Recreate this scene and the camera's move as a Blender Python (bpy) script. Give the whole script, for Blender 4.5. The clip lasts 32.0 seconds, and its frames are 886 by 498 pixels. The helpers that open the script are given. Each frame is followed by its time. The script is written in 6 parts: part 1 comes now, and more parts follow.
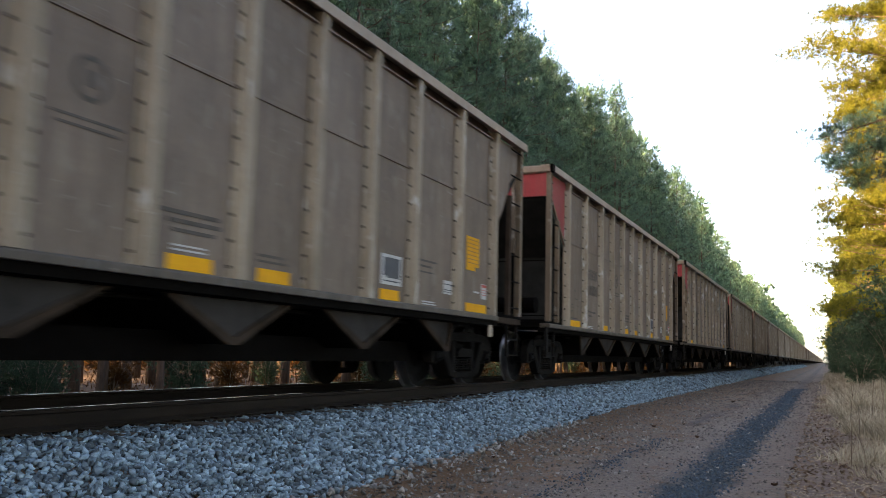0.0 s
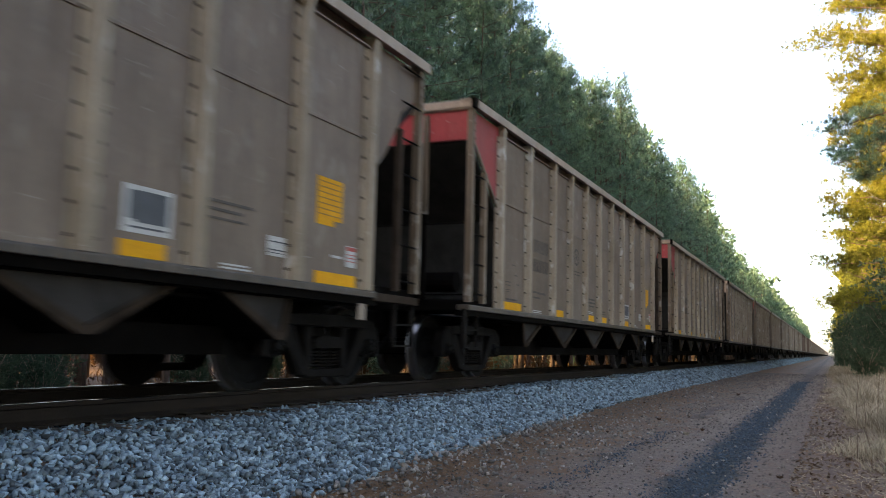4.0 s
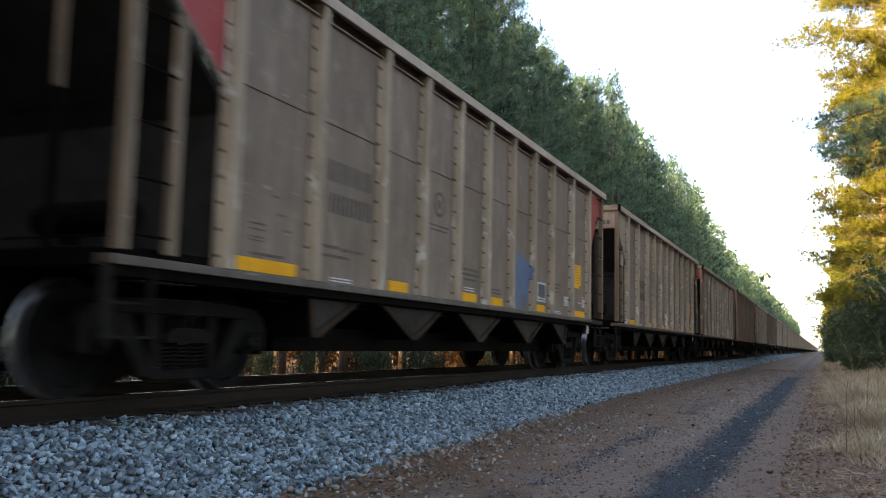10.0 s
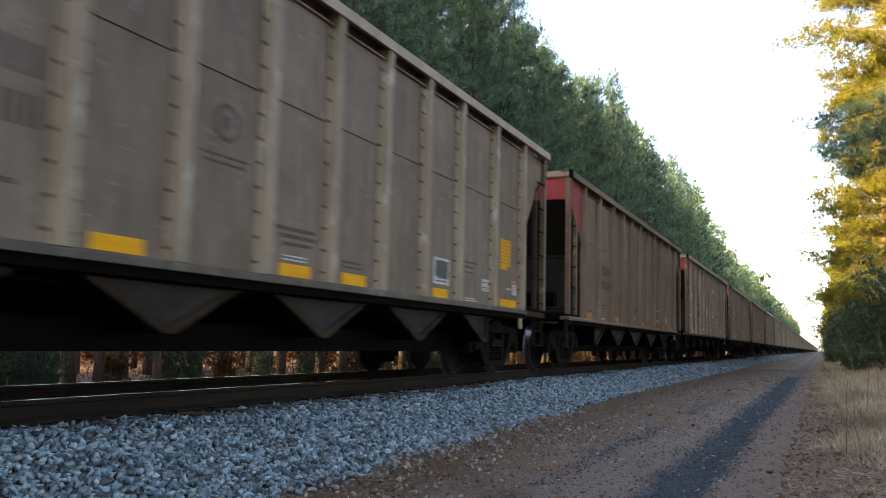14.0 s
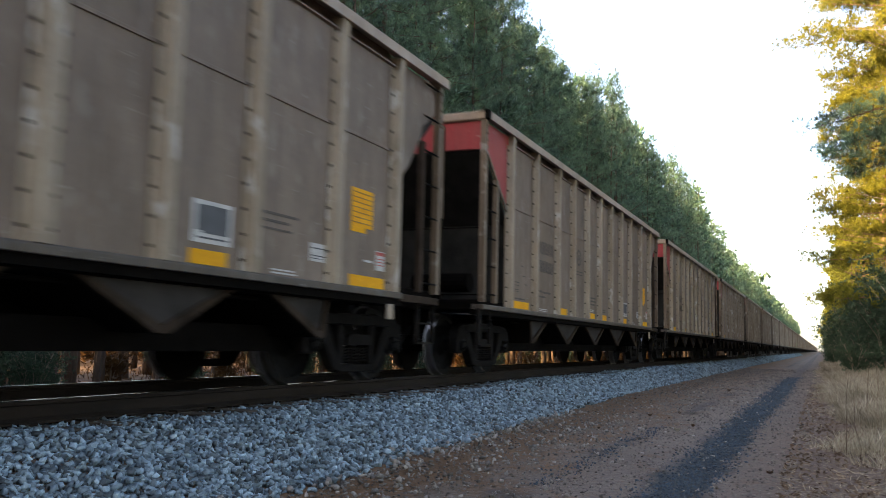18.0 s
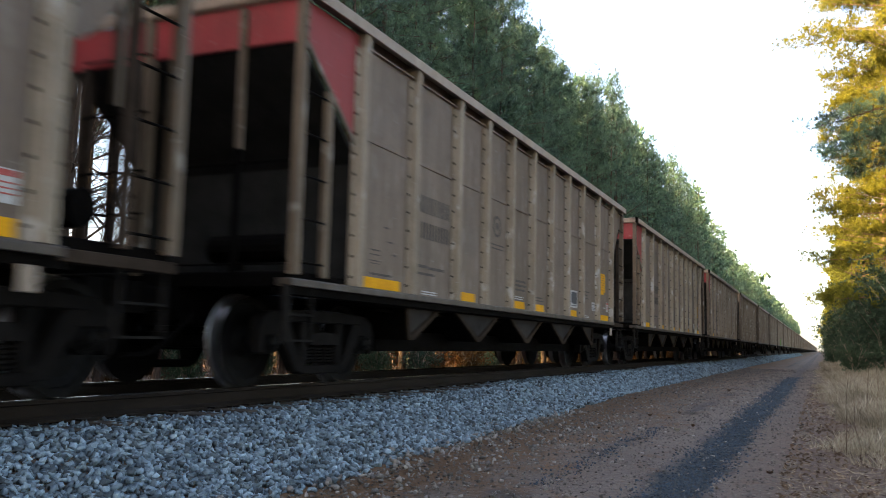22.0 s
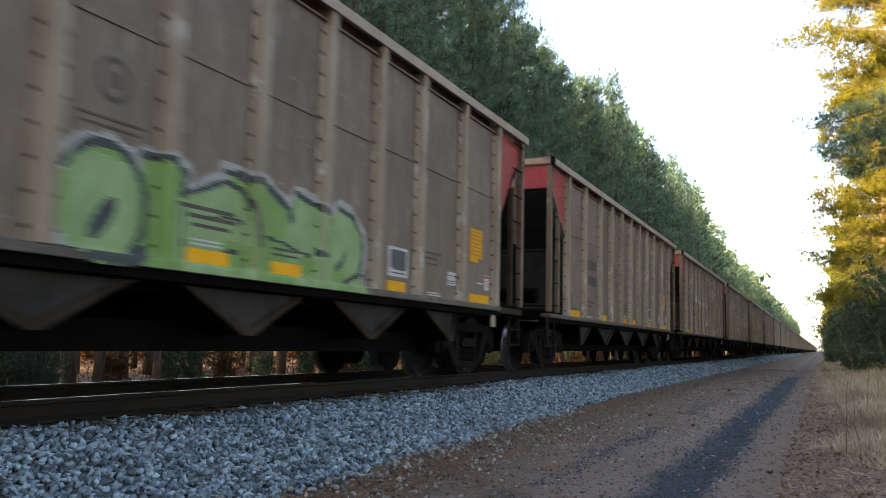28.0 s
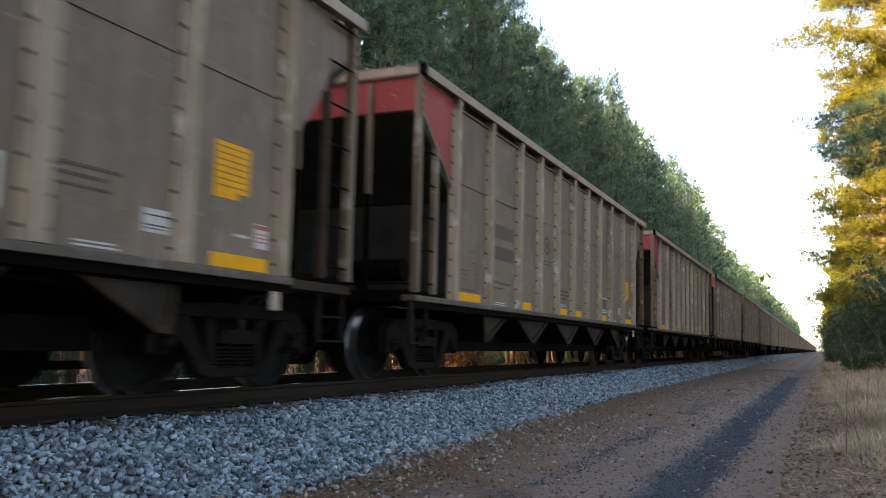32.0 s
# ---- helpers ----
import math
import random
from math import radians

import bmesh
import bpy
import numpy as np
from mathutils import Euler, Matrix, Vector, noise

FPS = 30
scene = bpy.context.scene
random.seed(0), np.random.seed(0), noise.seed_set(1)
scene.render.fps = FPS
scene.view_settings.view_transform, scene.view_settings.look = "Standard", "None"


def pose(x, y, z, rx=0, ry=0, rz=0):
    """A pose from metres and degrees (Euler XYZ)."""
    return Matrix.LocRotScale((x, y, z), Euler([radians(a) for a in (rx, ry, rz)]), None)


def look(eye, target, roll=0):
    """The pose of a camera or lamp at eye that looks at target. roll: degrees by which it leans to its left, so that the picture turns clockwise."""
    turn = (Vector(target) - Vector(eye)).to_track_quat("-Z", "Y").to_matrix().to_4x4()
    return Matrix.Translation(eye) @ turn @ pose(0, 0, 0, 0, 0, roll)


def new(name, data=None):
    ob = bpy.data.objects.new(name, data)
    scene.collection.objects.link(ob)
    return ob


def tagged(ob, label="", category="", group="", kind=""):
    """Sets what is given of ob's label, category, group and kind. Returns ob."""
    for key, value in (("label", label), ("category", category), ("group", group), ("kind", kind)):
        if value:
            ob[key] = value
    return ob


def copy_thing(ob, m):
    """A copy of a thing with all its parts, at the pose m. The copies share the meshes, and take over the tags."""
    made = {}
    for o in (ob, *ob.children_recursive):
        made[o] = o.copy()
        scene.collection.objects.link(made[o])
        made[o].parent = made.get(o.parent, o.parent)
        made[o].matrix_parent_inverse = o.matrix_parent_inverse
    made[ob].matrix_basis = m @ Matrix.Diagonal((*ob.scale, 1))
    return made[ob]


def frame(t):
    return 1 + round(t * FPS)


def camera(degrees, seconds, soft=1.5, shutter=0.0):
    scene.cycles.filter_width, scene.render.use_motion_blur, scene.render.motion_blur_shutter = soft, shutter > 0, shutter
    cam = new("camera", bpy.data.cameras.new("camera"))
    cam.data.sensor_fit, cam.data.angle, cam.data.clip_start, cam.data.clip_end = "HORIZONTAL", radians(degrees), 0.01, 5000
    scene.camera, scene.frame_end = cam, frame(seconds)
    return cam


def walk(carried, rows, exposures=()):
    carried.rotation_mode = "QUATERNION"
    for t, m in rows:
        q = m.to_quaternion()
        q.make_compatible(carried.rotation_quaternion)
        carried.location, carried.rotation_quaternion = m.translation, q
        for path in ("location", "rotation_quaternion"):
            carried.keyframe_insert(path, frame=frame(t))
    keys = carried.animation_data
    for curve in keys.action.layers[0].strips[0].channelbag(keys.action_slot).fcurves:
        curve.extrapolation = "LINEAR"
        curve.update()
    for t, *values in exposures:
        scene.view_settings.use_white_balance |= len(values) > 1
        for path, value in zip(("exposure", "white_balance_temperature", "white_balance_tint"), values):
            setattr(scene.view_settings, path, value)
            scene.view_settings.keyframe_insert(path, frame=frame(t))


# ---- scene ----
# ---------------------------------------------------------------- camera
# The track runs along +Y; z = 0 is the top of the rails. The camera stands beside the service road.
EXPOSURE, KELVIN, TINT = 2.35, 7250, 13
cam = camera(55.04, 32.0, soft=0.35, shutter=0.22)
EYE = Vector((0.0, 0.0, 0.488))


def aim(yaw, pitch, roll):
    """A pose at EYE, turned yaw degrees from +Y towards -X, tilted up by pitch, leaning left by roll."""
    y, p = radians(yaw), radians(pitch)
    way = Vector((-math.sin(y) * math.cos(p), math.cos(y) * math.cos(p), math.sin(p)))
    return look(EYE, EYE + way, roll)


REST = (24.009, 6.277, 1.303)
walk(cam, [
    (0.0, aim(24.264, 6.956, 1.463)), (0.5, aim(24.626, 6.977, 1.456)), (1.0, aim(24.953, 6.987, 1.510)),
    (1.5, aim(25.288, 6.991, 1.544)), (2.0, aim(25.571, 6.986, 1.585)), (2.5, aim(25.837, 7.019, 1.546)),
    (3.0, aim(25.762, 6.910, 1.576)), (3.5, aim(25.182, 6.714, 1.462)), (4.2, aim(24.40, 6.43, 1.37)),
    (5.0, aim(24.02, 6.28, 1.305)), (5.5, aim(*REST)), (32.0, aim(*REST)),
], exposures=[(0.0, EXPOSURE, KELVIN, TINT), (32.0, EXPOSURE, KELVIN, TINT)])

# ---------------------------------------------------------------- daylight
SUN_AZ, SUN_EL = 214.0, 22.0      # degrees clockwise from +Y, and above the horizon
world = bpy.data.worlds.new("world")
scene.world = world
world.use_nodes = True
wn = world.node_tree.nodes
sky = wn.new("ShaderNodeTexSky")
sky.sky_type = "NISHITA"
sky.sun_disc = False
sky.sun_elevation = radians(SUN_EL)
sky.sun_rotation = radians(SUN_AZ)
sky.air_density, sky.dust_density, sky.ozone_density = 0.8, 2.0, 0.0
wn["Background"].inputs["Strength"].default_value = 0.15
world.node_tree.links.new(sky.outputs["Color"], wn["Background"].inputs["Color"])
sun_data = bpy.data.lights.new("sun", "SUN")
sun_data.energy, sun_data.angle, sun_data.color = 5.0, radians(0.6), (1.0, 0.74, 0.38)
sun = new("sun", sun_data)
sd = Vector((math.sin(radians(SUN_AZ)) * math.cos(radians(SUN_EL)), math.cos(radians(SUN_AZ)) * math.cos(radians(SUN_EL)), math.sin(radians(SUN_EL))))
sun.matrix_world = look(sd * 60, (0, 0, 0))


# ---------------------------------------------------------------- helpers for materials and meshes
TONE = 0.8   # scales all base colours alike


def toned(c):
    return tuple(TONE * v for v in c)


def nodes_of(name):
    m = bpy.data.materials.new(name)
    m.use_nodes = True
    return m, m.node_tree.nodes, m.node_tree.links, m.node_tree.nodes["Principled BSDF"]


def ramp(n, stops):
    r = n.new("ShaderNodeValToRGB")
    while len(r.color_ramp.elements) < len(stops):
        r.color_ramp.elements.new(0.5)
    for e, (pos, col) in zip(r.color_ramp.elements, stops):
        e.position, e.color = pos, (*col, 1)
    return r


def noise_tex(n, l, scale, detail=4, rough=0.55, coord="Object", stretch=None, shift=False):
    tc = n.new("ShaderNodeTexCoord")
    t = n.new("ShaderNodeTexNoise")
    t.inputs["Scale"].default_value, t.inputs["Detail"].default_value, t.inputs["Roughness"].default_value = scale, detail, rough
    src = tc.outputs[coord]
    if stretch:
        mp = n.new("ShaderNodeMapping")
        mp.inputs["Scale"].default_value = stretch
        l.new(src, mp.inputs["Vector"])
        src = mp.outputs["Vector"]
    if shift:
        # every piece gets its own cut of the pattern
        o = n.new("ShaderNodeObjectInfo")
        ad = n.new("ShaderNodeVectorMath")
        ad.operation = "MULTIPLY_ADD"
        l.new(o.outputs["Random"], ad.inputs[0])
        ad.inputs[1].default_value = (31.0, 57.0, 43.0)
        l.new(src, ad.inputs[2])
        src = ad.outputs["Vector"]
    l.new(src, t.inputs["Vector"])
    return t


def mix(n, l, fac, a, b, kind="MIX"):
    m = n.new("ShaderNodeMix")
    m.data_type, m.blend_type = "RGBA", kind
    for sock, val in ((m.inputs[0], fac), (m.inputs[6], a), (m.inputs[7], b)):
        if isinstance(val, (int, float)):
            sock.default_value = val
        elif isinstance(val, tuple):
            sock.default_value = (*val, 1)
        else:
            l.new(val, sock)
    return m.outputs[2]


def bump(n, l, b, height, strength=0.3, dist=0.02):
    bp = n.new("ShaderNodeBump")
    bp.inputs["Strength"].default_value, bp.inputs["Distance"].default_value = strength, dist
    l.new(height, bp.inputs["Height"])
    l.new(bp.outputs["Normal"], b.inputs["Normal"])


def plain(name, dark, light, scale=6, rough=0.7, metal=0.0, bumps=0.2, stretch=None, vary=0.0, grain=60, islands=False, gloss=0.5):
    """Two-scale mottled surface between two colours. vary: spread of value from piece to piece."""
    m, n, l, b = nodes_of(name)
    t = noise_tex(n, l, scale, 5, 0.6, stretch=stretch)
    r = ramp(n, [(0.3, toned(dark)), (0.7, toned(light))])
    l.new(t.outputs["Fac"], r.inputs["Fac"])
    col = r.outputs["Color"]
    g = noise_tex(n, l, grain, 3, 0.6)
    gr = ramp(n, [(0.25, (0.78, 0.78, 0.78)), (0.75, (1.15, 1.15, 1.15))])
    l.new(g.outputs["Fac"], gr.inputs["Fac"])
    col = mix(n, l, 0.8, col, gr.outputs["Color"], "MULTIPLY")
    if vary:
        if islands:
            o = n.new("ShaderNodeNewGeometry").outputs["Random Per Island"]
        else:
            o = n.new("ShaderNodeObjectInfo").outputs["Random"]
        vr = ramp(n, [(0, (1 - vary,) * 3), (1, (1 + vary,) * 3)])
        l.new(o, vr.inputs["Fac"])
        col = mix(n, l, 1.0, col, vr.outputs["Color"], "MULTIPLY")
    l.new(col, b.inputs["Base Color"])
    b.inputs["Roughness"].default_value, b.inputs["Metallic"].default_value = rough, metal
    b.inputs["Specular IOR Level"].default_value = gloss
    if bumps:
        bump(n, l, b, g.outputs["Fac"], bumps, 0.01)
    return m


def paint(name, base, dust, streak=0.5, rough=0.6, chips=0.0):
    """Weathered wagon paint: base colour with vertical streaks and blotches of dust."""
    m, n, l, b = nodes_of(name)
    s = noise_tex(n, l, 3.0, 6, 0.68, stretch=(2.2, 2.2, 0.35), shift=True)
    sr = ramp(n, [(0.35, (0, 0, 0)), (0.72, (1, 1, 1))])
    l.new(s.outputs["Fac"], sr.inputs["Fac"])
    col = mix(n, l, sr.outputs["Color"], toned(base), toned(dust))
    p = noise_tex(n, l, 1.1, 5, 0.65, shift=True)
    pr = ramp(n, [(0.3, (0.66, 0.64, 0.61)), (0.5, (0.96, 0.95, 0.94)), (0.7, (1.16, 1.16, 1.16))])
    l.new(p.outputs["Fac"], pr.inputs["Fac"])
    col = mix(n, l, streak + 0.3, col, pr.outputs["Color"], "MULTIPLY")
    f = noise_tex(n, l, 40, 4, 0.7, stretch=(1, 1, 0.5))
    fr = ramp(n, [(0.28, (0.7, 0.68, 0.66)), (0.5, (1, 1, 1)), (0.74, (1.18, 1.17, 1.15))])
    l.new(f.outputs["Fac"], fr.inputs["Fac"])
    col = mix(n, l, 0.55, col, fr.outputs["Color"], "MULTIPLY")
    # thin rusty runs down the sheet and a few pale scratches
    q = noise_tex(n, l, 5.0, 5, 0.7, stretch=(1.6, 1.6, 0.14), shift=True)
    qr = ramp(n, [(0.56, (0, 0, 0)), (0.72, (0.55,) * 3)])
    l.new(q.outputs["Fac"], qr.inputs["Fac"])
    col = mix(n, l, qr.outputs["Color"], col, toned((base[0] * 0.62, base[1] * 0.5, base[2] * 0.4)))
    w = noise_tex(n, l, 9.0, 3, 0.6, stretch=(1, 0.5, 2.5), shift=True)
    wr = ramp(n, [(0.67, (0, 0, 0)), (0.71, (0.35,) * 3)])
    l.new(w.outputs["Fac"], wr.inputs["Fac"])
    col = mix(n, l, wr.outputs["Color"], col, (0.36, 0.345, 0.32))
    if chips:
        # worn pale patches along the edges that get knocked
        c = noise_tex(n, l, 2.3, 3, 0.55, stretch=(1, 3.0, 1.2), shift=True)
        cr = ramp(n, [(0.6, (0, 0, 0)), (0.68, (chips,) * 3)])
        l.new(c.outputs["Fac"], cr.inputs["Fac"])
        col = mix(n, l, cr.outputs["Color"], col, (0.44, 0.43, 0.41))
    o = n.new("ShaderNodeObjectInfo")
    vr = ramp(n, [(0, (0.88, 0.84, 0.79)), (1, (1.08, 1.07, 1.06))])
    l.new(o.outputs["Random"], vr.inputs["Fac"])
    col = mix(n, l, 1.0, col, vr.outputs["Color"], "MULTIPLY")
    l.new(col, b.inputs["Base Color"])
    b.inputs["Roughness"].default_value = rough
    bump(n, l, b, f.outputs["Fac"], 0.12, 0.006)
    return m


def solid(bm, poly, lo, hi, axis):
    """Extrude a polygon of (a, b) pairs between lo and hi along an axis: x takes (y, z), y takes (x, z), z takes (x, y)."""
    def at(a, b, c):
        return {"x": (c, a, b), "y": (a, c, b), "z": (a, b, c)}[axis]
    v0 = [bm.verts.new(at(a, b, lo)) for a, b in poly]
    v1 = [bm.verts.new(at(a, b, hi)) for a, b in poly]
    k = len(poly)
    bm.faces.new(v0)
    bm.faces.new(v1[::-1])
    for i in range(k):
        bm.faces.new((v0[i], v1[i], v1[(i + 1) % k], v0[(i + 1) % k]))
    return bm


def box(bm, x0, x1, y0, y1, z0, z1):
    return solid(bm, [(x0, y0), (x1, y0), (x1, y1), (x0, y1)], z0, z1, "z")


def rod(bm, p, q, r, sides=6, r2=None):
    """A round bar from p to q."""
    p, q = Vector(p), Vector(q)
    d = (q - p).normalized()
    a = d.orthogonal().normalized()
    b = d.cross(a)
    r2 = r if r2 is None else r2
    ang = [2 * math.pi * i / sides for i in range(sides)]
    v0 = [bm.verts.new(p + (a * math.cos(t) + b * math.sin(t)) * r) for t in ang]
    v1 = [bm.verts.new(q + (a * math.cos(t) + b * math.sin(t)) * r2) for t in ang]
    bm.faces.new(v0[::-1])
    bm.faces.new(v1)
    for i in range(sides):
        bm.faces.new((v0[i], v0[(i + 1) % sides], v1[(i + 1) % sides], v1[i]))
    return bm


def bevelled(bm, w=0.01, seg=1):
    bmesh.ops.recalc_face_normals(bm, faces=bm.faces)
    sharp = [e for e in bm.edges if len(e.link_faces) == 2 and e.calc_face_angle(0) > 0.6]
    bmesh.ops.bevel(bm, geom=sharp, offset=w, segments=seg, affect="EDGES", clamp_overlap=True)
    return bm


def mesh_from(bm, name, material, smooth=False):
    bmesh.ops.recalc_face_normals(bm, faces=bm.faces)
    me = bpy.data.meshes.new(name)
    bm.to_mesh(me)
    bm.free()
    me.materials.append(material)
    if smooth:
        for f in me.polygons:
            f.use_smooth = True
    return me


def part(name, bm, material, parent, label="", smooth=False, m=None):
    """Link a bmesh (or a mesh that is shared) as one object under a thing or a part."""
    me = bm if isinstance(bm, bpy.types.Mesh) else mesh_from(bm, name, material, smooth)
    ob = new(name, me)
    ob.parent = parent
    if m is not None:
        ob.matrix_basis = m
    if label:
        tagged(ob, label)
    return ob


def empty(name, m=None):
    ob = new(name)
    ob.empty_display_size = 0.3
    if m is not None:
        ob.matrix_basis = m
    return ob


def from_arrays(name, verts, faces, material):
    """A mesh from numpy arrays: verts (n, 3), faces (k, 3)."""
    me = bpy.data.meshes.new(name)
    v, f = np.asarray(verts, dtype=np.float32), np.asarray(faces, dtype=np.int32)
    me.vertices.add(len(v))
    me.vertices.foreach_set("co", v.ravel())
    me.loops.add(f.size)
    me.loops.foreach_set("vertex_index", f.ravel())
    me.polygons.add(len(f))
    me.polygons.foreach_set("loop_start", np.arange(0, f.size, f.shape[1], dtype=np.int32))
    me.update(calc_edges=True)
    me.materials.append(material)
    return me


# ---------------------------------------------------------------- materials
TAUPE = paint("taupe_wagon_paint", (0.153, 0.111, 0.085), (0.226, 0.173, 0.136), chips=0.14)
RIBPAINT = paint("pale_taupe_rib_paint", (0.265, 0.215, 0.157), (0.375, 0.315, 0.24), chips=0.7)
CHORD = paint("pale_chord_paint", (0.34, 0.278, 0.224), (0.46, 0.385, 0.318), 0.3)
RED = paint("faded_red_paint", (0.36, 0.018, 0.026), (0.31, 0.04, 0.044), 0.4)
CREAM = paint("dusty_cream_paint", (0.352, 0.2781, 0.2147), (0.2552, 0.1909, 0.1539), 0.4)
BROWN = paint("brown_wagon_paint", (0.1452, 0.093, 0.0632), (0.1848, 0.1245, 0.0875), chips=0.06)
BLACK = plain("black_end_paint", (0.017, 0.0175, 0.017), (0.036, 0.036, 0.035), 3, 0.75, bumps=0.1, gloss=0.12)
# greasy steel, its colour sunk further to carry the shade under the wagons
GRIME_SHADE = plain("greasy_shade_darkened_steel", (0.0022, 0.0018, 0.0016), (0.0065, 0.0052, 0.0045), 5, 0.8, 0.0, 0.3, gloss=0.04)
HOPPER = plain("dusty_hopper_steel", (0.024, 0.017, 0.0125), (0.07, 0.051, 0.039), 2.5, 0.8, 0.0, 0.2, gloss=0.05)
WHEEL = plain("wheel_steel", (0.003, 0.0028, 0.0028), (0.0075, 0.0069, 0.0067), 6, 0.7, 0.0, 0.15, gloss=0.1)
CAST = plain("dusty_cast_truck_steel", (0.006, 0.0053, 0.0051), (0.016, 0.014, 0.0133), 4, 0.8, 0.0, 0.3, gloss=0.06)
WORNSTEP = plain("worn_step_steel", (0.007, 0.0064, 0.006), (0.024, 0.0215, 0.0195), 12, 0.8, 0.0, 0.1, gloss=0.05)
TREAD = plain("polished_wheel_tread", (0.25, 0.25, 0.26), (0.45, 0.45, 0.47), 10, 0.3, 0.9, 0.05)
YELLOW = plain("yellow_reflective_sheeting", (0.8, 0.36, 0.003), (0.95, 0.47, 0.005), 9, 0.6, 0.0, 0.05, vary=0.08, gloss=0.2)
WHITE = plain("dull_white_marking", (0.45, 0.45, 0.45), (0.648, 0.648, 0.648), 14, 0.6, 0.0, 0.05)
INK = plain("faded_black_lettering", (0.05, 0.043, 0.038), (0.105, 0.085, 0.07), 8, 0.7, 0.0, 0.05)
NAVY = plain("dark_placard_blue", (0.02, 0.028, 0.045), (0.05, 0.06, 0.08), 8, 0.5, 0.0, 0.05)
SPRAYWHITE = plain("thin_white_spray_paint", (0.3, 0.29, 0.29), (0.5, 0.49, 0.48), 6, 0.6, 0.0, 0.1)
LABELRED = plain("red_label_ink", (0.45, 0.06, 0.05), (0.6, 0.12, 0.1), 9, 0.6, 0.0, 0.05)
RAILSIDE = plain("rusty_rail_side", (0.0095, 0.0066, 0.005), (0.026, 0.0175, 0.0125), 4, 0.9, 0.0, 0.3, gloss=0.2, stretch=(1, 0.2, 1))
RAILTOP = plain("polished_rail_top", (0.22, 0.21, 0.2), (0.5, 0.49, 0.48), 3, 0.25, 1.0, 0.03, stretch=(1, 0.05, 1))
TIE = plain("creosoted_tie_wood", (0.03, 0.023, 0.018), (0.085, 0.065, 0.05), 3, 0.85, 0.0, 0.5, stretch=(0.3, 3, 3), vary=0.2)
STONE = plain("blue_grey_granite_ballast", (0.08, 0.123, 0.157), (0.272, 0.368, 0.43), 9, 0.7, 0.0, 0.25, vary=0.82, islands=True, grain=90)
STONEP = plain("blue_grey_granite_stone", (0.08, 0.123, 0.157), (0.272, 0.368, 0.43), 9, 0.7, 0.0, 0.25, vary=0.82, grain=90)
PEBBLE = plain("tan_road_pebbles", (0.055, 0.047, 0.041), (0.215, 0.19, 0.173), 20, 0.8, 0.0, 0.2, vary=0.6, islands=True)
STONETAN = plain("stray_tan_stones", (0.11, 0.1, 0.09), (0.32, 0.3, 0.28), 12, 0.75, 0.0, 0.25, vary=0.6, islands=True, grain=90)
BAY = plain("dusty_taupe_bay_steel", (0.03, 0.0275, 0.0268), (0.07, 0.0645, 0.0625), 2.5, 0.8, 0.0, 0.2, gloss=0.05)
COALCHIP = plain("dark_rut_chippings", (0.005, 0.016, 0.032), (0.023, 0.055, 0.092), 20, 0.6, 0.0, 0.2, vary=0.35, islands=True)
BARK = plain("pine_bark", (0.05, 0.031, 0.021), (0.15, 0.096, 0.066), 7, 0.9, 0.0, 0.8, stretch=(2, 2, 0.4), vary=0.2, grain=30)
TWIG = plain("bare_twig_bark", (0.2, 0.155, 0.12), (0.36, 0.3, 0.24), 10, 0.85, 0.0, 0.3)


def leaf_mat(name, dark, light, vary=0.3, trans=0.25, rough=0.6, tuft=0.0, gloss=0.12):
    """Needles and leaves: colour varies from clump to clump and from leaf to leaf; some light passes through."""
    m, n, l, b = nodes_of(name)
    t = noise_tex(n, l, 0.9, 3, 0.6)
    r = ramp(n, [(0.32, toned(dark)), (0.68, toned(light))])
    l.new(t.outputs["Fac"], r.inputs["Fac"])
    g = n.new("ShaderNodeNewGeometry")
    vr = ramp(n, [(0, (1 - vary,) * 3), (1, (1 + vary,) * 3)])
    l.new(g.outputs["Random Per Island"], vr.inputs["Fac"])
    col = mix(n, l, 1.0, r.outputs["Color"], vr.outputs["Color"], "MULTIPLY")
    if tuft:
        # whole tufts are paler or darker than their neighbours
        q = noise_tex(n, l, 2.1, 2, 0.5, shift=True)
        qr = ramp(n, [(0.36, (1 - tuft,) * 3), (0.62, (1 + tuft, 1 + tuft, 1 + 0.9 * tuft))])
        l.new(q.outputs["Fac"], qr.inputs["Fac"])
        col = mix(n, l, 1.0, col, qr.outputs["Color"], "MULTIPLY")
    o = n.new("ShaderNodeObjectInfo")
    orr = ramp(n, [(0, (0.82, 0.86, 0.85)), (1, (1.18, 1.12, 1.0))])
    l.new(o.outputs["Random"], orr.inputs["Fac"])
    col = mix(n, l, 1.0, col, orr.outputs["Color"], "MULTIPLY")
    l.new(col, b.inputs["Base Color"])
    b.inputs["Roughness"].default_value = rough
    b.inputs["Specular IOR Level"].default_value = gloss
    tr = n.new("ShaderNodeBsdfTranslucent")
    l.new(col, tr.inputs["Color"])
    ms = n.new("ShaderNodeMixShader")
    ms.inputs[0].default_value = trans
    l.new(b.outputs[0], ms.inputs[1])
    l.new(tr.outputs[0], ms.inputs[2])
    l.new(ms.outputs[0], n["Material Output"].inputs["Surface"])
    return m


